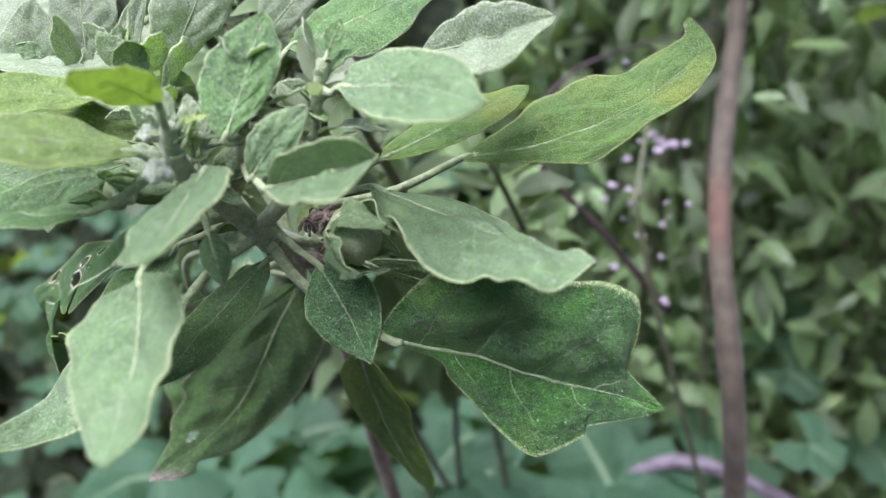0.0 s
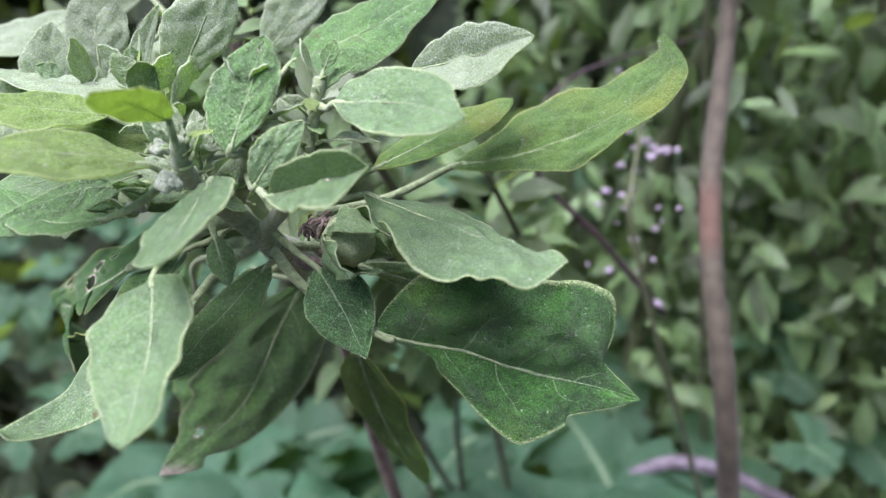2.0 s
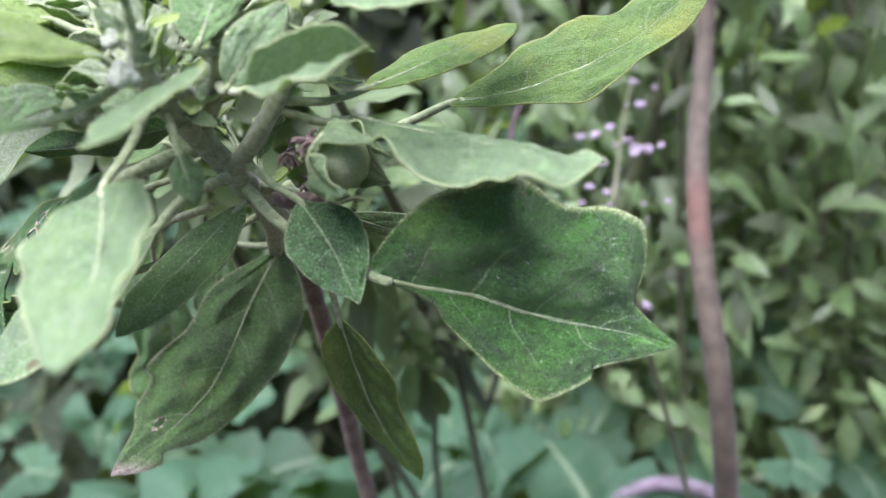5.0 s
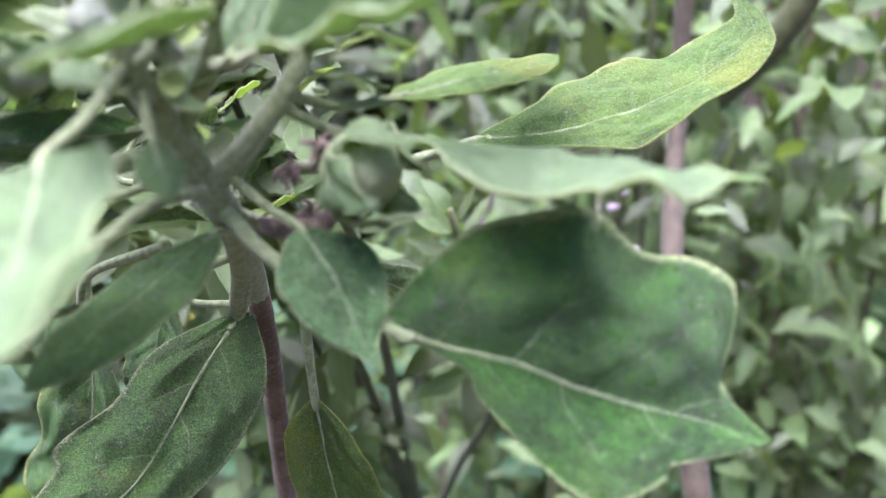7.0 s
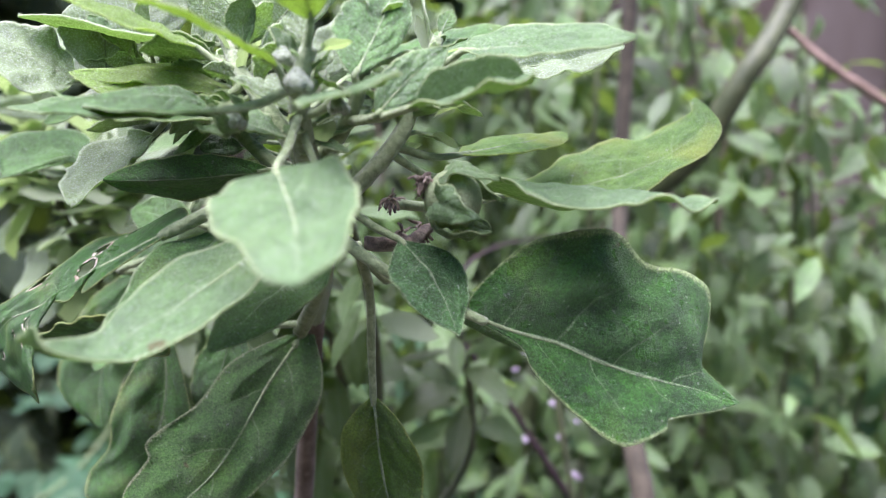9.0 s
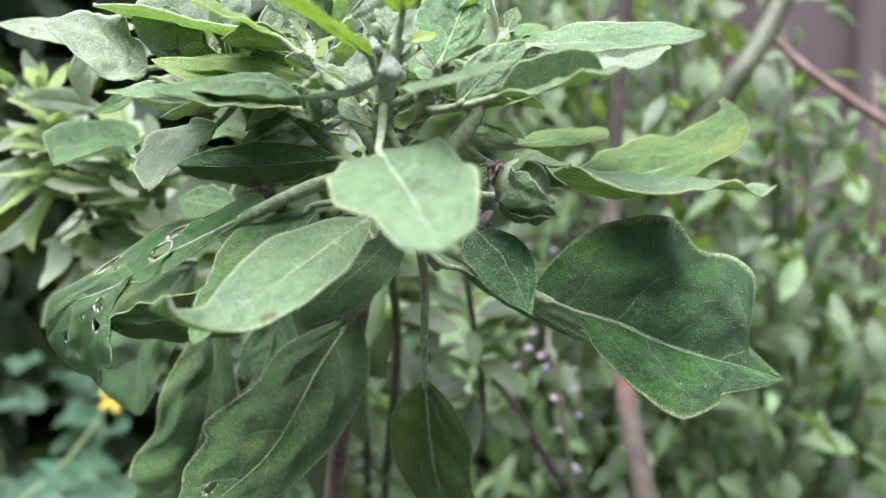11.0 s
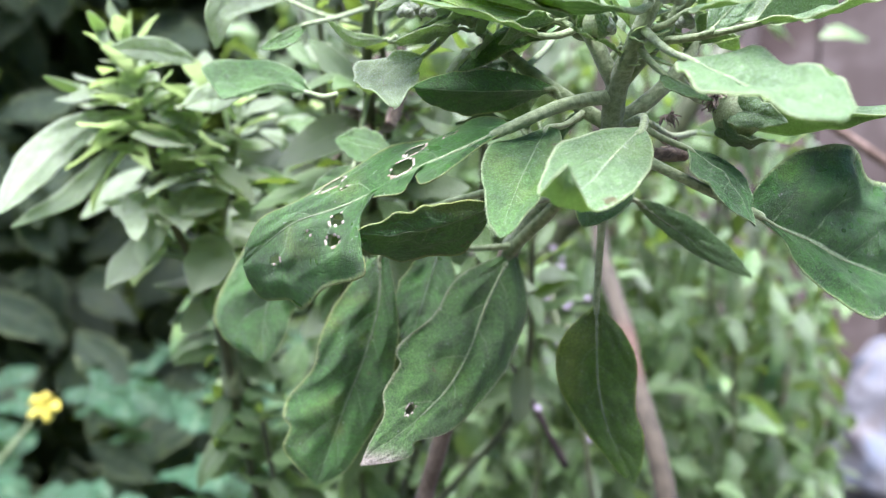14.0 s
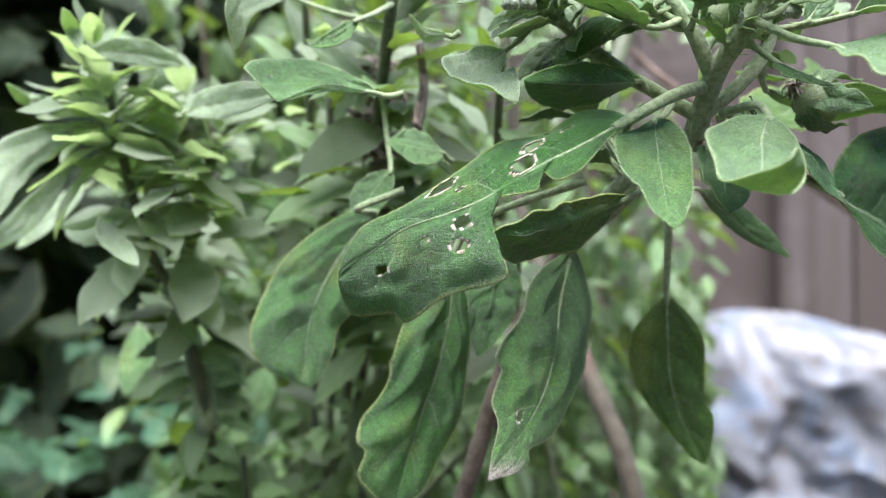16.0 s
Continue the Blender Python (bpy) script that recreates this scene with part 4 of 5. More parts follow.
leaf(shrub, (-0.0277, 0.0895, 0.9802), (-0.0306, 0.0909, 0.9806), (-0.0397, 0.0927, 0.9806), (-0.0500, 0.1002, 0.9833), (-0.0412, 0.0895, 0.9806), (-0.0381, 0.0958, 0.9806), "mid", "")
leaf(shrub, (-0.0263, 0.1193, 0.9802), (-0.0293, 0.1251, 0.9809), (-0.0341, 0.1260, 0.9800), (-0.0386, 0.1267, 0.9780), (-0.0340, 0.1263, 0.9832), (-0.0337, 0.1257, 0.9771), "dark", "")
leaf(shrub, (-0.0306, 0.1085, 0.9870), (-0.0352, 0.1066, 0.9895), (-0.0421, 0.1031, 0.9922), (-0.0506, 0.1009, 0.9948), (-0.0404, 0.1082, 0.9928), (-0.0438, 0.0982, 0.9916), "lime", "young lime leaf", fine=2)
leaf(shrub, (-0.0248, 0.1134, 0.9849), (-0.0283, 0.1147, 0.9826), (-0.0337, 0.1170, 0.9835), (-0.0410, 0.1195, 0.9771), (-0.0341, 0.1193, 0.9840), (-0.0334, 0.1145, 0.9804), "mid", "")
leaf(shrub, (-0.0303, 0.1044, 0.9789), (-0.0327, 0.1002, 0.9815), (-0.0373, 0.0967, 0.9826), (-0.0478, 0.0901, 0.9806), (-0.0383, 0.0972, 0.9837), (-0.0392, 0.0919, 0.9799), "mid", "")
leaf(shrub, (-0.0308, 0.1103, 0.9838), (-0.0346, 0.1086, 0.9829), (-0.0425, 0.1098, 0.9844), (-0.0517, 0.1116, 0.9870), (-0.0416, 0.1118, 0.9869), (-0.0442, 0.1082, 0.9829), "lime", "")
leaf(shrub, (-0.0284, 0.1185, 0.9572), (-0.0412, 0.1046, 0.9569), (-0.0496, 0.1099, 0.9533), (-0.0589, 0.1133, 0.9525), (-0.0509, 0.1077, 0.9564), (-0.0463, 0.1171, 0.9483), "rich", "", wave=0.12)
leaf(shrub, (-0.0250, 0.1330, 0.9500), (-0.0359, 0.1406, 0.9495), (-0.0391, 0.1402, 0.9399), (-0.0422, 0.1398, 0.9307), (-0.0439, 0.1422, 0.9404), (-0.0339, 0.1381, 0.9410), "rich", "broad dark leaf hanging behind the others", fine=2, quilt=0.03)



def shoot(plant, foot, top, n, size, looks, seed, front=0.5):
    """Young leaves set spirally round a growing tip; those towards the open side stay short."""
    r = random.Random(seed)
    foot, top = Vector(foot), Vector(top)
    axis = (top - foot).normalized()
    across = axis.orthogonal().normalized()
    for k in range(n):
        f = (k + 0.5) / n
        out = Matrix.Rotation(2.4 * k + r.uniform(-0.4, 0.4), 3, axis) @ across
        lift = 0.25 + 0.75 * f + r.uniform(-0.25, 0.3)
        d = (out * math.cos(lift) + axis * math.sin(lift)).normalized()
        long = size * (1.1 - 0.55 * f) * r.uniform(0.75, 1.2) * (front if d.y < -0.25 else 1.0)
        b = foot.lerp(top, f)
        sag = Vector((0, 0, -long * r.uniform(-0.02, 0.2)))
        base, m, e = b + d * long * 0.22, b + d * long * 0.62, b + d * long * 1.1 + sag
        w = d.cross(axis).normalized() * long * r.uniform(0.17, 0.26)
        up = axis * long * r.uniform(-0.04, 0.12)
        leaf(plant, b, base, m, e, m - w + up, m + w + up, r.choice(looks), wave=0.08, ruffle=0.08, puff=r.uniform(-0.06, 0.1), stalk=0.0004, belly=0.55, blunt=0.85)


shoot(shrub, (-0.0222, 0.1030, 0.9765), (-0.0216, 0.0958, 0.9878), 20, 0.0085, ("young", "pale", "soft"), 1)
shoot(shrub, (-0.0285, 0.1075, 0.9830), (-0.0330, 0.1130, 0.9925), 18, 0.0125, ("pale", "young", "soft"), 2)
shoot(shrub, (-0.0105, 0.1050, 0.9790), (-0.0055, 0.1062, 0.9911), 17, 0.0090, ("soft", "young", "mid"), 3)
shoot(shrub, (-0.0165, 0.1020, 0.9820), (-0.0140, 0.1030, 0.9920), 12, 0.0080, ("young", "pale"), 4)
shoot(shrub, (-0.0340, 0.1205, 0.9820), (-0.0470, 0.1213, 0.9905), 20, 0.0125, ("pale", "young", "soft"), 5)
shoot(shrub, (-0.0215, 0.1240, 0.9600), (-0.0260, 0.1330, 0.9800), 12, 0.0130, ("mid", "soft", "matt", "lime"), 6)

# ---- the shrub behind, to the side ----
rng = random.Random(4)
shrub_b = thing("shrub", (-0.03, 0.33, GROUND), "pale leafy shrub with a dense tuft of narrow downy leaves", "shrub", "leafy shrubs")
stem(shrub_b, "stem", [(-0.03, 0.33, GROUND - 0.02), (-0.04, 0.3, 0.7), (-0.065, 0.235, 0.9), (-0.083, 0.212, 0.955), (-0.0903, 0.2056, 0.99)], 0.0018, 0.0009, GREENWOOD)
leaf(shrub_b, (-0.0910, 0.2062, 0.9786), (-0.0955, 0.2079, 0.9768), (-0.1084, 0.2126, 0.9676), (-0.1155, 0.1891, 0.9532), (-0.1134, 0.2149, 0.9703), (-0.1065, 0.2117, 0.9642), "pale", "")
leaf(shrub_b, (-0.0912, 0.2178, 0.9727), (-0.0953, 0.2193, 0.9697), (-0.1050, 0.2225, 0.9573), (-0.1156, 0.2007, 0.9499), (-0.1067, 0.2234, 0.9602), (-0.1027, 0.2215, 0.9566), "pale", "")
leaf(shrub_b, (-0.0936, 0.1928, 0.9871), (-0.0956, 0.1937, 0.9894), (-0.0860, 0.1932, 0.9898), (-0.0767, 0.1915, 0.9878), (-0.0828, 0.1920, 0.9925), (-0.0853, 0.1927, 0.9873), "pale", "")
leaf(shrub_b, (-0.0942, 0.1933, 0.9872), (-0.0954, 0.1940, 0.9899), (-0.0968, 0.1949, 0.9941), (-0.0986, 0.1893, 0.9963), (-0.0979, 0.1953, 0.9934), (-0.0953, 0.1943, 0.9947), "pale", "")
leaf(shrub_b, (-0.0940, 0.2013, 0.9800), (-0.0980, 0.2031, 0.9812), (-0.1033, 0.2167, 0.9838), (-0.1082, 0.1971, 0.9832), (-0.1036, 0.2169, 0.9849), (-0.1040, 0.2169, 0.9817), "pale", "")
leaf(shrub_b, (-0.0811, 0.1825, 0.9766), (-0.0798, 0.1820, 0.9768), (-0.0715, 0.1821, 0.9791), (-0.0685, 0.1550, 0.9775), (-0.0721, 0.1827, 0.9827), (-0.0740, 0.1834, 0.9755), "pale", "")
leaf(shrub_b, (-0.0730, 0.2125, 0.9648), (-0.0678, 0.2104, 0.9645), (-0.0577, 0.2008, 0.9610), (-0.0491, 0.1944, 0.9552), (-0.0574, 0.2009, 0.9640), (-0.0595, 0.2014, 0.9587), "mid", "")
leaf(shrub_b, (-0.0920, 0.2074, 0.9609), (-0.0923, 0.2073, 0.9574), (-0.0899, 0.2029, 0.9522), (-0.0892, 0.1843, 0.9476), (-0.0931, 0.2043, 0.9526), (-0.0873, 0.2018, 0.9520), "pale", "")
leaf(shrub_b, (-0.0883, 0.2147, 0.9758), (-0.0928, 0.2168, 0.9759), (-0.0888, 0.2027, 0.9725), (-0.0844, 0.1999, 0.9720), (-0.0888, 0.2029, 0.9751), (-0.0890, 0.2026, 0.9701), "mid", "")
leaf(shrub_b, (-0.0743, 0.2673, 0.9318), (-0.0754, 0.2676, 0.9260), (-0.0777, 0.2625, 0.9161), (-0.0816, 0.2585, 0.9073), (-0.0815, 0.2649, 0.9163), (-0.0728, 0.2596, 0.9183), "mid", "")
leaf(shrub_b, (-0.0630, 0.2601, 0.9329), (-0.0612, 0.2587, 0.9270), (-0.0584, 0.2444, 0.9161), (-0.0580, 0.2374, 0.9033), (-0.0646, 0.2481, 0.9140), (-0.0531, 0.2409, 0.9150), "mid", "")
leaf(shrub_b, (-0.0675, 0.2518, 0.9436), (-0.0655, 0.2445, 0.9404), (-0.0606, 0.2348, 0.9304), (-0.0547, 0.2245, 0.9198), (-0.0575, 0.2331, 0.9345), (-0.0638, 0.2366, 0.9257), "mid", "")
leaf(shrub_b, (-0.0395, 0.2560, 0.9151), (-0.0410, 0.2567, 0.9099), (-0.0455, 0.2532, 0.9034), (-0.0505, 0.2499, 0.8944), (-0.0503, 0.2562, 0.9028), (-0.0413, 0.2504, 0.9023), "mid", "")
leaf(shrub_b, (-0.0869, 0.2537, 0.9675), (-0.0889, 0.2549, 0.9664), (-0.0978, 0.2506, 0.9591), (-0.1061, 0.2471, 0.9509), (-0.0995, 0.2519, 0.9613), (-0.0961, 0.2494, 0.9568), "pale", "")
leaf(shrub_b, (-0.0496, 0.2359, 0.9648), (-0.0515, 0.2315, 0.9692), (-0.0516, 0.2258, 0.9740), (-0.0591, 0.2248, 0.9760), (-0.0538, 0.2275, 0.9778), (-0.0518, 0.2258, 0.9703), "pale", "")
rosette(shrub_b, (-0.08, 0.215, 0.945), (-0.0903, 0.2056, 0.985), 40, 0.0165, rng, SMALL, 0.3, 0.0, 0.45, 1.5)
rosette(shrub_b, (-0.088, 0.207, 0.970), (-0.092, 0.202, 0.991), 34, 0.0125, rng, SMALL, 0.3, 0.0, 0.45, 1.5)
rosette(shrub_b, (-0.076, 0.205, 0.962), (-0.074, 0.2, 0.984), 34, 0.0125, rng, SMALL, 0.3, 0.0, 0.45, 1.5)
rosette(shrub_b, (-0.05, 0.26, 0.86), (-0.08, 0.215, 0.955), 44, 0.016, rng, FAR, 1.1)
part("twig", tube(bmesh.new(), [(-0.065, 0.235, 0.9), (-0.07, 0.23, 0.94), (-0.067, 0.205, 0.975)], 0.003, 0.0014, 16, 8, 0.1), STEM, shrub_b)
rosette(shrub_b, (-0.07, 0.23, 0.93), (-0.067, 0.2, 0.98), 34, 0.0165, rng, SMALL, 0.3, 0.0, 0.45, 1.5)

# ---- the shrub right behind the front one ----
shrub_c = thing("shrub", (0.0, 0.36, GROUND), "leafy shrub with withered brown flower heads", "shrub", "leafy shrubs")
stem(shrub_c, "stem", [(0.0, 0.36, GROUND - 0.02), (-0.005, 0.30, 0.75), (-0.022, 0.24, 0.90), (-0.036, 0.190, 0.962), (-0.044, 0.165, 0.99), (-0.044, 0.16, 1.0)], 0.002, 0.001, GREENWOOD)
leaf(shrub_c, (-0.0555, 0.1392, 0.9751), (-0.0598, 0.1410, 0.9753), (-0.0645, 0.1495, 0.9777), (-0.0741, 0.1465, 0.9740), (-0.0657, 0.1579, 0.9863), (-0.0645, 0.1497, 0.9750), "mid", "", rims=(((0, 0.05), (0.35, 0.3), (0.65, 0.75), (0.85, 0.8), (0.95, 0.45), (1, 0.05)), ((0, 0.05), (0.3, 0.3), (0.7, 0.4), (1, 0.05))))
leaf(shrub_c, (-0.0547, 0.1778, 1.0017), (-0.0592, 0.1787, 1.0006), (-0.0721, 0.1669, 0.9942), (-0.0739, 0.1663, 0.9862), (-0.0724, 0.1673, 0.9984), (-0.0703, 0.1664, 0.9924), "pale", "")
leaf(shrub_c, (-0.0556, 0.1439, 0.9906), (-0.0598, 0.1457, 0.9879), (-0.0636, 0.1464, 0.9852), (-0.0677, 0.1477, 0.9833), (-0.0633, 0.1463, 0.9866), (-0.0626, 0.1458, 0.9839), "mid", "")
leaf(shrub_c, (-0.0460, 0.1364, 0.9851), (-0.0472, 0.1382, 0.9849), (-0.0539, 0.1345, 0.9838), (-0.0592, 0.1302, 0.9852), (-0.0539, 0.1346, 0.9848), (-0.0544, 0.1345, 0.9827), "pale", "")
leaf(shrub_c, (-0.0412, 0.1476, 0.9650), (-0.0434, 0.1468, 0.9663), (-0.0492, 0.1469, 0.9672), (-0.0540, 0.1476, 0.9682), (-0.0480, 0.1487, 0.9706), (-0.0506, 0.1441, 0.9641), "mid", "")
leaf(shrub_c, (-0.0459, 0.1590, 0.9659), (-0.0482, 0.1579, 0.9642), (-0.0524, 0.1580, 0.9595), (-0.0552, 0.1570, 0.9543), (-0.0560, 0.1602, 0.9592), (-0.0495, 0.1560, 0.9589), "mid", "")
rosette(shrub_c, (-0.037, 0.185, 0.945), (-0.044, 0.16, 1.012), 40, 0.021, rng, FAR)
rosette(shrub_c, (-0.01, 0.26, 0.86), (-0.035, 0.195, 0.94), 16, 0.03, rng, FAR, 0.9)


for tip, n, size, kinds in (((-0.0391, 0.1731, 1.0007), 30, 0.017, SMALL[:2] + FAR[:3]), ((-0.0218, 0.1560, 0.9915), 26, 0.016, SMALL[:1] + FAR[:3]), ((-0.0281, 0.1850, 0.9660), 24, 0.019, FAR),
                         ((-0.0456, 0.1900, 0.9825), 26, 0.017, SMALL[:1] + FAR), ((-0.0503, 0.1900, 1.0103), 24, 0.016, SMALL + FAR[:2]), ((0.0083, 0.1900, 0.9509), 26, 0.019, FAR)):
    tip = Vector(tip)
    foot = tip + Vector((0.012, 0.03, -0.055))
    stem(shrub_c, "twig", [(0.0, 0.33, 0.78), foot.lerp(Vector((0.0, 0.33, 0.78)), 0.4), foot, tip], 0.0018, 0.0008, GREENWOOD, 20, 7)
    rosette(shrub_c, foot, tip, n, size, rng, kinds, 0.5)
for tip in ((-0.0704, 0.2300, 0.9386), (-0.0572, 0.2320, 0.8925), (-0.03, 0.235, 0.9)):
    tip = Vector(tip)
    foot = tip + Vector((0.012, 0.03, -0.06))
    stem(shrub_b, "twig", [(-0.03, 0.31, 0.72), foot.lerp(Vector((-0.03, 0.31, 0.72)), 0.4), foot, tip], 0.0018, 0.0008, GREENWOOD, 20, 7)
    rosette(shrub_b, foot, tip, 26, 0.02, rng, FAR, 0.9)


def withered(plant, at, size, n, seed):
    """A withered flower head: a clump of crumpled brown scales."""
    r = random.Random(seed)
    bm = bmesh.new()
    for k in range(n):
        d = Vector((r.uniform(-1, 1), r.uniform(-1, 1), r.uniform(-1.6, 0.8))).normalized()
        c = Vector(at) + d * size * r.uniform(0.0, 0.35)
        line = [c]
        for i in range(3):
            d = (d + Vector((r.uniform(-0.8, 0.8), r.uniform(-0.8, 0.8), r.uniform(-0.9, 0.4)))).normalized()
            line.append(line[-1] + d * size * 0.36)
        tube(bm, line, size * 0.17, size * 0.07, 9, 7, 1.2, 0.3)
    return part("withered_flower", bm, DRY, plant, "crumpled brown withered flower head")


part("withered_leaf", tube(bmesh.new(), [(-0.0367, 0.1641, 0.9895), (-0.0367, 0.1636, 0.9816), (-0.0395, 0.1624, 0.9725)], 0.0016, 0.0022, 24, 10, 0.9, 0.4), DRY, shrub_c, "shrivelled brown hanging leaf")
withered(shrub, (-0.0078, 0.1018, 0.9730), 0.0021, 26, 1)
withered(shrub, (-0.0122, 0.1069, 0.9708), 0.0018, 18, 3)
withered(shrub, (-0.0072, 0.1125, 0.9662), 0.0020, 20, 2)
withered(shrub, (-0.0102, 0.1085, 0.9662), 0.0018, 18, 4)
for k, p in enumerate(((-0.0372, 0.1858, 0.9902), (-0.0409, 0.1838, 0.9778), (-0.0330, 0.1849, 0.9814), (-0.0415, 0.1778, 0.9710))):
    withered(shrub_c, p, 0.0065, 18, 5 + k)
part("dead_twig", tube(bmesh.new(), [(-0.0150, 0.1080, 0.9650), (-0.0100, 0.1060, 0.9648), (-0.0075, 0.1095, 0.9660), (-0.0060, 0.1125, 0.9665)], 0.0011, 0.0007, 14, 8, 0.5), DRY, shrub, "shrivelled brown twig end")


def seed_pod(plant, at, toward, size):
    """A round green pod with five pointed sepals folded over it."""
    at, d = Vector(at), Vector(toward).normalized()
    bm = bmesh.new()
    bmesh.ops.create_icosphere(bm, subdivisions=3, radius=size * 0.55)
    for v in bm.verts:
        v.co = at + d * size * 0.45 + v.co * (1 + 0.08 * math.cos(5 * math.atan2(v.co.y, v.co.x)))
    pod = part("seed_pod", bm, LEAF["soft"], plant, "round green seed pod with folded sepals")
    side = d.orthogonal().normalized()
    for k in range(5):
        out = Matrix.Rotation(k * 2 * math.pi / 5, 3, d) @ side
        b = at + out * size * 0.15
        m = at + out * size * 0.66 + d * size * 0.45
        e = at + out * size * 0.35 + d * size * 1.35
        w = d.cross(out).normalized() * size * 0.34
        e += (out * 0.35 - d * 0.1) * size * (k % 3)
        q, _ = blade([b, m, e], [(0.5, -w, w)], 0.4, 0.14, 0.2, 0.16, seed=k, nu=30, nv=8)
        part("sepal", thicken(q, 0.0002, 9000, k), LEAF["soft"], pod)


seed_pod(shrub, (-0.0074, 0.1012, 0.9715), (0.75, -0.3, -0.25), 0.0064)
seed_pod(shrub, (-0.0295, 0.0985, 0.9795), (-0.5, -0.4, 0.5), 0.0034)


def bud_head(plant, at, size, seed):
    r = random.Random(seed)
    bm = bmesh.new()
    for k in range(16):
        a, f = 2.4 * k, k / 16
        c = Vector(at) + Vector((math.cos(a) * (1 - f), math.sin(a) * (1 - f), f * 1.3 - 0.5)) * size * 0.55
        q = bmesh.ops.create_icosphere(bm, subdivisions=2, radius=size * 0.42)
        bmesh.ops.translate(bm, vec=c, verts=q["verts"])
    return part("flower_bud", bm, BUD, plant, "round whitish downy flower bud")


bud_head(shrub, (-0.0228, 0.0925, 0.9838), 0.0019, 1)
bud_head(shrub, (-0.0300, 0.0965, 0.9800), 0.0016, 2)
for k, p in enumerate(((-0.049, 0.1185, 0.9855), (-0.047, 0.1175, 0.985), (-0.0505, 0.117, 0.9845), (-0.0185, 0.0955, 0.9815), (-0.0245, 0.0965, 0.987))):
    bud_head(shrub, p, 0.0015, 3 + k)
for k in range(16):
    f = rng.random()
    p = Vector((-0.0218, 0.1060, 0.9742)).lerp(Vector((-0.0215, 0.0955, 0.9880)), f)
    d = Vector((rng.uniform(-1, 1), rng.uniform(-1, 0.6), rng.uniform(-0.1, 1))).normalized()
    shared("young_leaf", SMALL[k % 4], shrub, aim(p + d * 0.001, d, (0, 0, 1), rng.uniform(0.0028, 0.006), rng.uniform(-0.6, 0.6)))
for c0, c1, n in (((-0.0306, 0.1085, 0.9854), (-0.0330, 0.1130, 0.9925), 7), ((-0.0076, 0.1057, 0.9780), (-0.0055, 0.1059, 0.9911), 8), ((-0.0380, 0.1220, 0.9850), (-0.049, 0.1195, 0.988), 12)):
    for k in range(n):
        p = Vector(c0).lerp(Vector(c1), rng.random())
        d = Vector((rng.uniform(-1, 1), rng.uniform(-1, 0.8), rng.uniform(-0.2, 1))).normalized()
        shared("young_leaf", SMALL[k % 4], shrub, aim(p + d * 0.001, d, (0, 0, 1), rng.uniform(0.003, 0.007), rng.uniform(-0.6, 0.6)))

# ---- the bush in the background ----
rng = random.Random(11)
bush = thing("background_bush", (0.2, 0.5, GROUND), "tall grey-green bush with drooping narrow leaves", "bush")


mass_m, mass_p, near = [], [], 0
for k in range(34):
    x = 0.0 + 0.5 * (k + 0.5) / 34 + rng.uniform(-0.02, 0.02)
    y = max(rng.uniform(0.37, 0.6), (x + 0.22) / 1.3 + rng.uniform(0.0, 0.05))
    top = rng.uniform(1.04, 1.14) + 0.15 * (y - 0.33) - 1.3 * max(0.0, x - 0.24)
    lean = Vector((rng.uniform(-0.05, 0.05), rng.uniform(-0.06, 0.02), 0))
    foot = Vector((x * 0.8 + 0.05, y + 0.04, GROUND - 0.02))
    head = Vector((x, y, top)) + lean
    part("branch", tube(bmesh.new(), [foot, foot.lerp(head, 0.4) + Vector((rng.uniform(-0.04, 0.04), 0.01, 0)), foot.lerp(head, 0.75) + Vector((rng.uniform(-0.03, 0.03), rng.uniform(-0.02, 0.02), 0)), head], 0.0032, 0.001, 12, 6, 0.2), GREENWOOD if k % 3 else BARK, bush)
    for i in range(240):
        f = 0.45 + 0.55 * rng.random()
        p = foot.lerp(head, f) + Vector((rng.gauss(0, 0.028), rng.gauss(0, 0.028), rng.gauss(0, 0.012)))
        d = Vector((rng.uniform(-1, 1), rng.uniform(-1, 0.4), rng.uniform(-1.3, 0.35))).normalized()
        m = aim(p, d, (rng.uniform(-0.6, 0.6), rng.uniform(-1, 0.2), 1.2), rng.uniform(0.013, 0.031), rng.uniform(-0.6, 0.6))
        if p.x > 0.25 and p.y < (p.x + 0.22) / 1.3 - 0.04:
            continue
        if y < 0.47 and 0.6 < p.z and near < 290 and i % 3 == 0:
            near += 1
            shared("leaf", FAR[i % 5], bush, m)
        else:
            mass_m.append(FARMASS[i % 5])
            mass_p.append(m)
tagged(joined(mass_m, mass_p, "foliage", LEAF["farmass"], bush), kind="stuff")

# ---- the vine with lobed leaves ----
rng = random.Random(21)


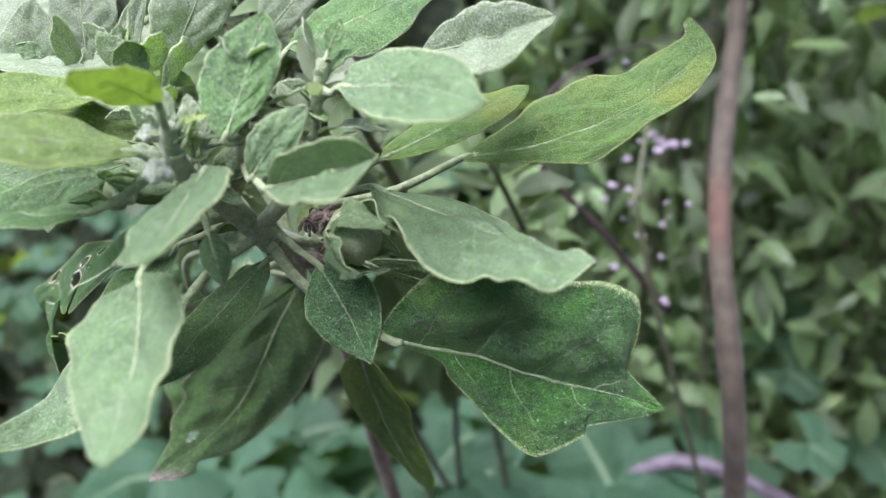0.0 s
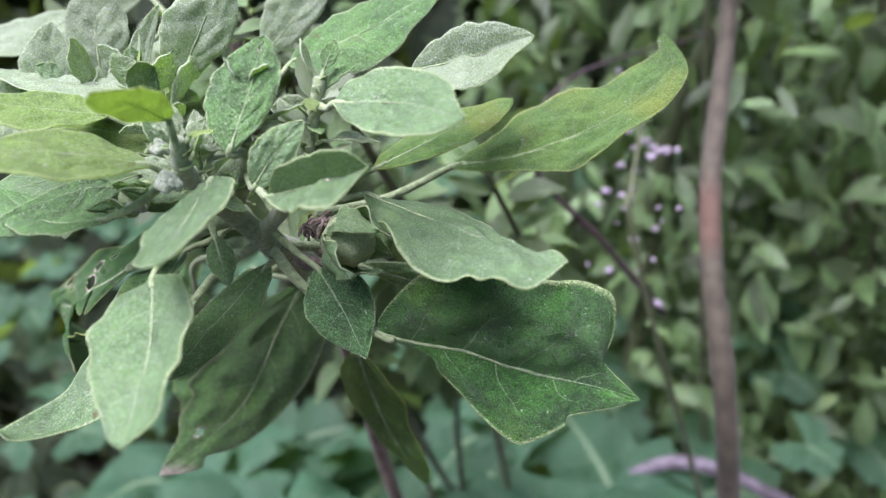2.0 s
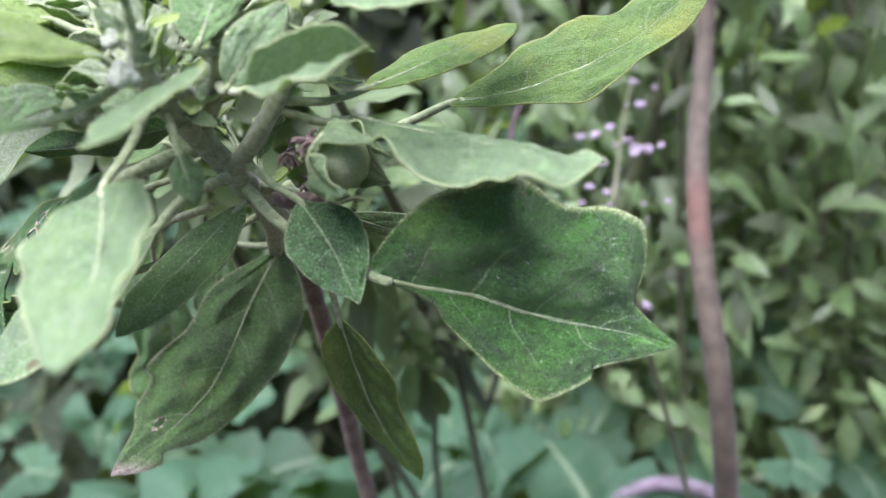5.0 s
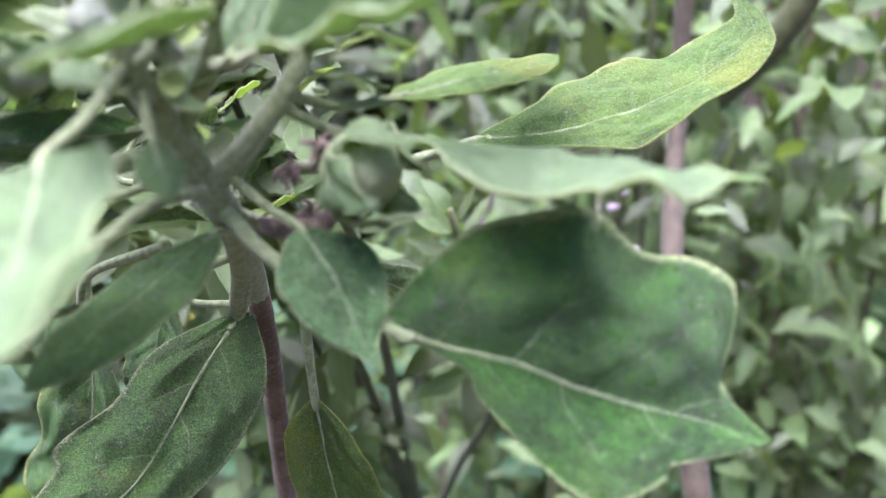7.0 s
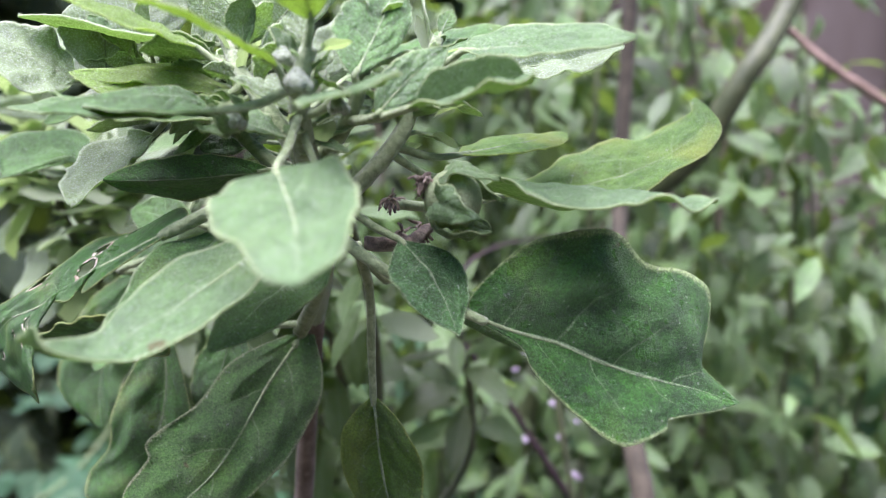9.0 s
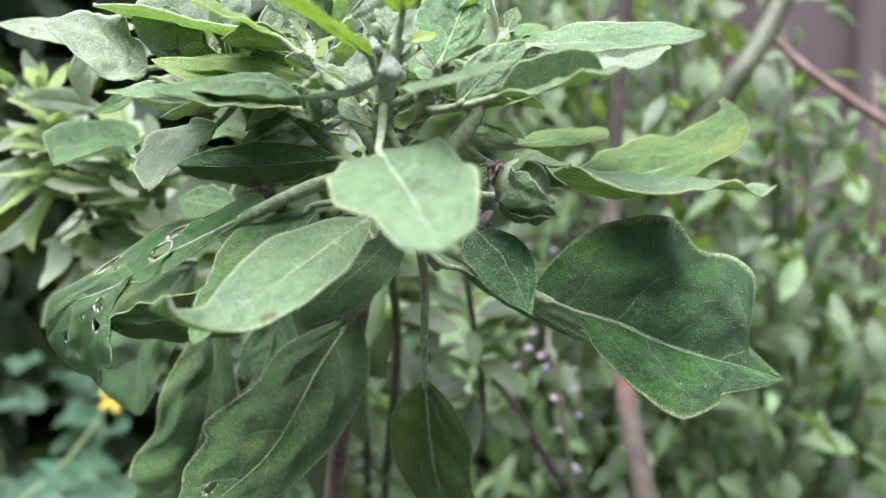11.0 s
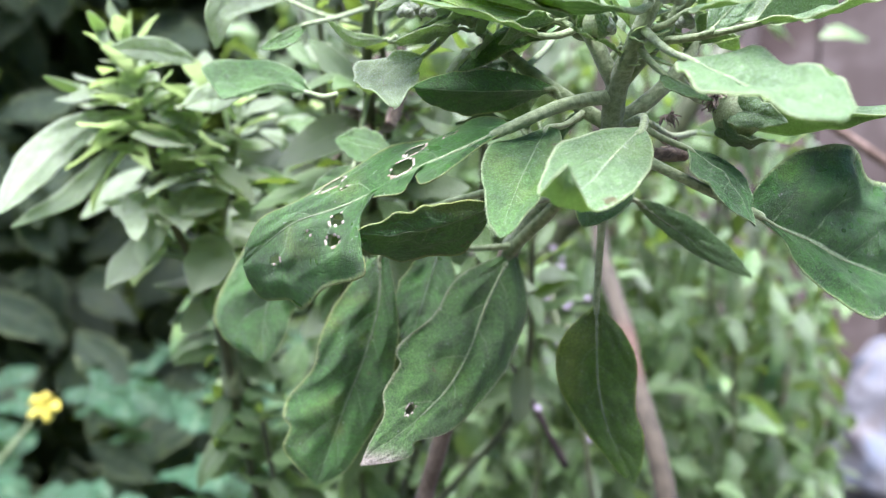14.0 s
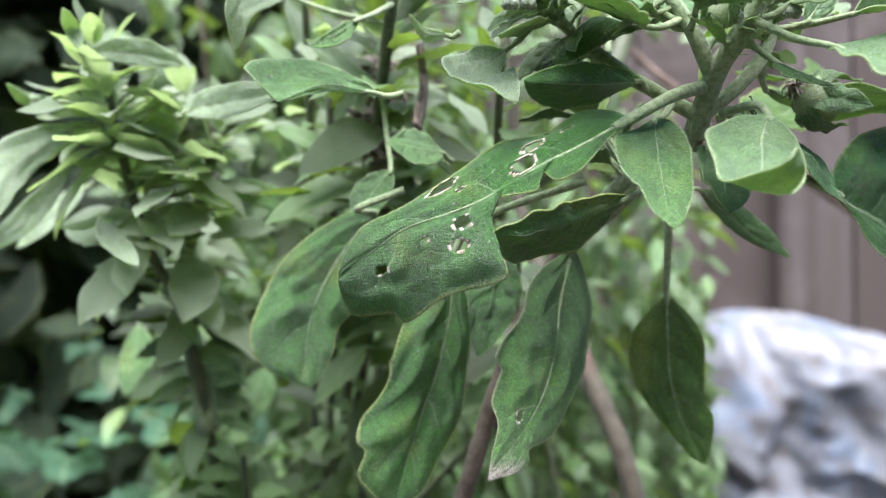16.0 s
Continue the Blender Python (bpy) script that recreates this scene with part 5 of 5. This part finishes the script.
def lobed_mesh(seed):
    """A broad five-lobed leaf, 1 across, stalk at the origin."""
    r = random.Random(seed)
    me = bpy.data.meshes.new("vine_leaf")
    verts, faces = [(0, 0.12, 0.03)], []
    n, rings = 40, 3
    for k in range(rings):
        for i in range(n):
            a = -2.55 + 5.1 * i / (n - 1)
            lobe = 0.62 + 0.38 * abs(math.cos(a * 1.55)) ** 0.8 + 0.05 * math.sin(a * 13 + seed)
            rad = 0.55 * lobe * (k + 1) / rings * (1 + 0.06 * r.uniform(-1, 1) * (k == 2))
            verts.append((rad * math.sin(a), 0.12 + rad * math.cos(a), 0.03 + 0.06 * math.sin(rad * 7 + a * 3) - 0.14 * rad * rad))
    for i in range(n - 1):
        faces.append((0, 1 + i, 2 + i))
        for k in range(rings - 1):
            q = 1 + k * n + i
            faces.append((q, q + n, q + n + 1, q + 1))
    me.from_pydata(verts, [], faces)
    layer = me.uv_layers.new(name="UVMap")
    for lp in me.loops:
        v = me.vertices[lp.vertex_index].co
        layer.data[lp.index].uv = (v.y, v.x * 0.8 + 0.5)
    me.polygons.foreach_set("use_smooth", [True] * len(me.polygons))
    me.materials.append(LEAF["vine"])
    return me


LOBED = [lobed_mesh(k) for k in range(4)]
vine = thing("vine", (-0.15, 0.6, GROUND), "sprawling vine with broad lobed blue-green leaves and a yellow flower", "vine")
for k in range(9):
    a = Vector((-0.5 + 0.09 * k, 0.75 - 0.02 * k, GROUND - 0.01))
    b = Vector((-0.52 + 0.1 * k, 0.45, 0.72 + 0.02 * rng.uniform(-1, 1)))
    part("runner", tube(bmesh.new(), [a, a.lerp(b, 0.5) + Vector((0, 0.06, 0.12)), b], 0.0016, 0.0009, 14, 6), GREENWOOD, vine)
for k in range(230):
    x, y = rng.uniform(-0.62, 0.22), rng.uniform(0.28, 0.9)
    z = 0.70 + 0.14 * (y - 0.3) + rng.uniform(-0.07, 0.05)
    d = Vector((rng.uniform(-1, 1), rng.uniform(-1, 0.3), rng.uniform(-0.5, 0.2)))
    m = aim((x, y, z), d, (rng.uniform(-0.35, 0.35), rng.uniform(-0.8, 0.1), 1), rng.uniform(0.028, 0.058))
    shared("leaf", LOBED[k % 4], vine, m)
for k in range(60):
    m = aim((rng.uniform(-0.24, 0.1), rng.uniform(0.22, 0.38), rng.uniform(0.66, 0.735)), (rng.uniform(-1, 1), rng.uniform(-1, 0.2), rng.uniform(-0.3, 0.2)), (rng.uniform(-0.4, 0.1), rng.uniform(-0.6, 0), 1), rng.uniform(0.06, 0.09))
    shared("leaf", LOBED[k % 4], vine, m)
bm = bmesh.new()
centre = Vector((-0.1594, 0.5531, 0.8206))
for k in range(5):
    out = Vector((math.cos(k * 1.257), -0.45, math.sin(k * 1.257)))
    tube(bm, [centre, centre + out * 0.005 + Vector((0, -0.002, 0)), centre + out * 0.009], 0.004, 0.0042, 6, 8, 0.2, 0.6)
part("flower", bm, YELLOW, vine, "small bright yellow open flower")
part("flower_stalk", tube(bmesh.new(), [(-0.24, 0.56, 0.74), (-0.2, 0.556, 0.77), (-0.1594, 0.5531, 0.8206)], 0.0014, 0.0012, 10, 6), STEM, vine)

# ---- canes and sticks ----
tree = thing("green_branch", (0.02, 0.34, GROUND), "smooth green slanting branch with a side cane", "branch")
part("shaft", tube(bmesh.new(), [(0.03, 0.44, GROUND - 0.02), (0.085, 0.42, 0.8), (0.1432, 0.3119, 0.9920), (0.1799, 0.3101, 1.0519), (0.25, 0.31, 1.2)], 0.0062, 0.0045, 40, 12, 0.1), GREENWOOD, tree)
part("side_cane", tube(bmesh.new(), [(0.172, 0.309, 1.038), (0.19, 0.29, 1.012), (0.25, 0.26, 0.965), (0.4, 0.2, 0.86)], 0.0015, 0.0027, 30, 10, 0.3), PINKSTICK, tree, "dry pinkish cane")
part("dead_twig", tube(bmesh.new(), [(0.1, 0.318, 0.95), (0.04, 0.29, 0.945), (0.0222, 0.262, 0.925), (0.045, 0.268, 0.888), (0.0683, 0.2736, 0.8508)], 0.0004, 0.0016, 40, 10, 0.35), TWIG, tree, "dark purplish bare twig with a broken end")
stake = alone("wooden_stake", tube(bmesh.new(), [(0.4597, 0.5652, 0.78), (0.45, 0.56, GROUND - 0.05)], 0.016, 0.02, 10, 4, 0.0, 0.5), STAKE, "pale sawn wooden stake standing in the soil", "stake", smooth=False)

spike = thing("flower_spike", (0.11, 0.29, GROUND), "thin basil-like stalk with small lilac and white florets", "flower")
line = [(0.12, 0.30, GROUND - 0.01), (0.10, 0.26, 0.6), (0.0551, 0.2414, 0.8860), (0.0550, 0.2565, 0.9074), (0.0602, 0.2738, 0.9201), (0.0716, 0.3047, 0.9371)]
part("stalk", tube(bmesh.new(), line, 0.0012, 0.0007, 40, 6), GREENWOOD, spike)
rng = random.Random(61)
along = spline(line[2:], 40)
bm = bmesh.new()
bmesh.ops.create_icosphere(bm, subdivisions=2, radius=1.0)
for v in bm.verts:
    v.co = Vector((v.co.x, v.co.y, v.co.z * 0.55 + 0.3 * (v.co.x ** 2))) * (1 + 0.25 * noise.noise(v.co * 2))
floret = part("floret", bm, LILAC, spike).data
scene.collection.objects.unlink(bpy.data.objects["floret"])
bpy.data.objects.remove(bpy.data.objects["floret"])
for k in range(36):
    p = rng.choice(along) + Vector((rng.gauss(0, 0.009), rng.gauss(0, 0.008), rng.gauss(0, 0.008)))
    shared("floret", floret, spike, aim(p, (rng.uniform(-1, 1), rng.uniform(-1, 1), rng.uniform(-0.6, 0.6)), (0, 0, 1), rng.uniform(0.0006, 0.0022)))
alone("garden_stick", tube(bmesh.new(), [(0.0486, 0.3425, 0.7067), (0.1319, 0.3279, 0.7008), (0.42, 0.36, 0.4), (0.5, 0.4, GROUND - 0.02)], 0.0035, 0.0055, 24, 10, 0.2), PINKSTICK_GREY, "greyish purple dry stick", "stick")

# ---- boundary: the board fence ----
turn = Matrix.Rotation(radians(-38), 4, "Z")
far_wall = Matrix.Translation((1.75, 1.95, GROUND)) @ turn


def box(bm, m, x0, x1, y0, y1, z0, z1, chamfer=0.0):
    vs = [bm.verts.new(m @ Vector(p)) for p in ((x0, y0, z0), (x1, y0, z0), (x1, y1, z0), (x0, y1, z0), (x0, y0, z1), (x1, y0, z1), (x1, y1, z1), (x0, y1, z1))]
    fs = [bm.faces.new([vs[i] for i in q]) for q in ((0, 3, 2, 1), (4, 5, 6, 7), (0, 1, 5, 4), (1, 2, 6, 5), (2, 3, 7, 6), (3, 0, 4, 7))]
    if chamfer:
        bmesh.ops.bevel(bm, geom=list({e for f in fs for e in f.edges}), offset=chamfer, segments=1, affect="EDGES")
    return bm


wall = tagged(thing("wall_north", (0, 0, 0), "", ""), "weathered grey-brown board fence behind the plants", "fence", kind="structure")
rng = random.Random(31)
x = -1.9
while x < 2.2:
    w = rng.uniform(0.2, 0.3)
    part("board", box(bmesh.new(), far_wall, x, x + w - 0.008, rng.uniform(0, 0.012), 0.03, -0.02, 2.5 + rng.uniform(-0.05, 0.05), 0.003), WALL, wall, smooth=False)
    x += w
# dark sheet added behind the boards to stop sky light in the gaps
part("backing", box(bmesh.new(), far_wall, -1.95, 2.3, 0.035, 0.045, -0.02, 2.4), SOIL, wall, smooth=False)
part("rail", box(bmesh.new(), far_wall, -1.95, 2.3, 0.048, 0.09, 1.5, 1.6), WALL, wall, smooth=False)
posts = [alone("fence_post", tube(bmesh.new(), [far_wall @ Vector((px, -0.06, -0.03)), far_wall @ Vector((px + 0.02, -0.06, 2.6))], 0.05, 0.045, 14, 12, 0.1), WALL,
               "round weathered grey fence post", "post", "fence posts") for px in (-0.1, 0.62, 1.25)]

# ---- the sack ----
def away(x, z, line):
    """How far (x, z) lies from a line of corners; negative on its left."""
    best = 9.0
    for (x0, z0), (x1, z1) in zip(line, line[1:]):
        dx, dz = x1 - x0, z1 - z0
        k = min(1.0, max(0.0, ((x - x0) * dx + (z - z0) * dz) / (dx * dx + dz * dz)))
        d = math.hypot(x - x0 - k * dx, z - z0 - k * dz)
        if d < abs(best):
            best = d if (x - x0) * dz - (z - z0) * dx > 0 else -d
    return best


def step(v, width):
    v = min(1.0, max(0.0, 0.5 + v / width))
    return v * v * (3 - 2 * v)


FLAP = [(-0.42, 0.8), (-0.41, 0.68), (-0.305, 0.54), (-0.2, 0.41), (-0.23, 0.235), (-0.33, 0.285), (-0.415, 0.25), (-0.7, 0.2)]
FOLDS = [([(-0.12, 0.7), (-0.11, 0.58), (-0.13, 0.42)], 0.05, 0.06), ([(-0.35, 0.66), (-0.27, 0.53), (-0.19, 0.5)], -0.04, 0.06), ([(-0.17, 0.42), (-0.18, 0.3), (-0.1, 0.22)], -0.05, 0.06),
         ([(-0.08, 0.5), (-0.02, 0.38), (-0.02, 0.2)], -0.045, 0.06), ([(0.05, 0.66), (0.07, 0.45), (0.02, 0.3)], 0.05, 0.07), ([(-0.36, 0.2), (-0.2, 0.15), (0.0, 0.1)], 0.04, 0.06), ([(0.2, 0.62), (0.22, 0.42), (0.27, 0.2)], -0.05, 0.07)]
bm = bmesh.new()
bmesh.ops.create_icosphere(bm, subdivisions=6, radius=1.0)
for v in bm.verts:
    c = v.co.copy()
    c /= (abs(c.x) ** 4.5 + abs(c.y) ** 4.5 + abs(c.z) ** 4.5) ** (1 / 4.5)
    crease = (1 - abs(noise.noise(v.co * 1.7 + Vector((4, 2, 1))))) ** 3 * 0.05 + (1 - abs(noise.noise(v.co * 4.3))) ** 4 * 0.02
    tall = 0.58 - 0.09 * c.x - 0.03 * step(c.x + 0.25, 0.5)
    p = Vector((c.x * 0.44, c.y * 0.22, (c.z * 0.5 + 0.5) * tall))
    p += v.co.normalized() * (crease - 0.03) * 0.6
    front = step(-c.y - 0.4, 0.9)
    x, z = p.x, p.z / tall * 0.64
    out = 0.09 * step(away(x, z, FLAP), 0.045)
    for line, high, wide in FOLDS:
        out += high * math.exp(-(away(x, z, line) / (wide * 0.6)) ** 2)
    p.y -= out * front
    p.x -= 0.12 * (1 - p.z / tall) * step(-c.x, 1.0)
    v.co = Matrix.Rotation(radians(-50), 3, "Z") @ p + Vector((1.93, 1.12, GROUND))
alone("plastic_sack", bm, sack_material(), "crumpled white and pale blue woven plastic sack, full", "sack")

# ---- a broad leaf in front of the fence ----
climber = thing("climbing_vine", (0.30, 0.50, GROUND), "thin climbing vine with one broad lobed leaf", "vine")
part("runner", tube(bmesh.new(), [(0.30, 0.50, GROUND - 0.01), (0.29, 0.47, 0.62), (0.3014, 0.4284, 0.8293)], 0.0016, 0.001, 16, 6), STEM, climber)
shared("leaf", LOBED[1], climber, aim((0.3014, 0.4284, 0.8293), (0.3, -0.2, -1), (-0.4, -1, 0.3), 0.075))

# ---- the dark hedge ----
rng = random.Random(51)


def hedge(n, place, label, size):
    ms, ps = [], []
    for k in range(n):
        p, face = place()
        d = Vector((rng.uniform(-1, 1), rng.uniform(-1, 1), rng.uniform(-1.2, 0.2)))
        ms.append(HEDGE[k % 4])
        ps.append(aim(p, d, Vector(face) + Vector((rng.uniform(-0.6, 0.6), rng.uniform(-0.6, 0.6), 0.9)), rng.uniform(0.7, 1.3) * size))
    return tagged(joined(ms, ps, "hedge", LEAF["hedge"]), label, "hedge", kind="stuff")


def behind_vine():
    # a tenth of the leaves is added low behind the bush, standing in for shaded gaps
    if rng.random() < 0.1:
        x = rng.uniform(0.35, 0.72)
        return (x, 1.05 + rng.gauss(0, 0.1), rng.uniform(GROUND, 0.9)), (0, -1, 0)
    x = rng.uniform(-2.2, 0.5)
    return (x, 1.2 + 0.2 * abs(x + 0.5) + rng.gauss(0, 0.13), rng.uniform(GROUND, 2.1)), (0, -1, 0)


# Out-of-view ring of dark leaves, added to cut low sky light from front and sides.
def low_sky_blocker():
    a = rng.uniform(0.7 * math.pi, 2.12 * math.pi)
    r = 3.3 + rng.gauss(0, 0.2)
    return (r * math.cos(a), 0.3 + r * math.sin(a), rng.uniform(GROUND, 1.7)), (-math.cos(a), -math.sin(a), 0)


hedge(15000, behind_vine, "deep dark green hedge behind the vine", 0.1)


def behind_all():
    x = rng.uniform(-2.6, 0.75)
    return (x, 1.75 + 0.2 * abs(x + 0.5) + rng.gauss(0, 0.12), rng.uniform(GROUND, 2.7)), (0, -1, 0)


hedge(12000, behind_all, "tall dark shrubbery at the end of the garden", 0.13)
hedge(6000, low_sky_blocker, "unseen dark hedge ring added to block low sky light", 0.22)
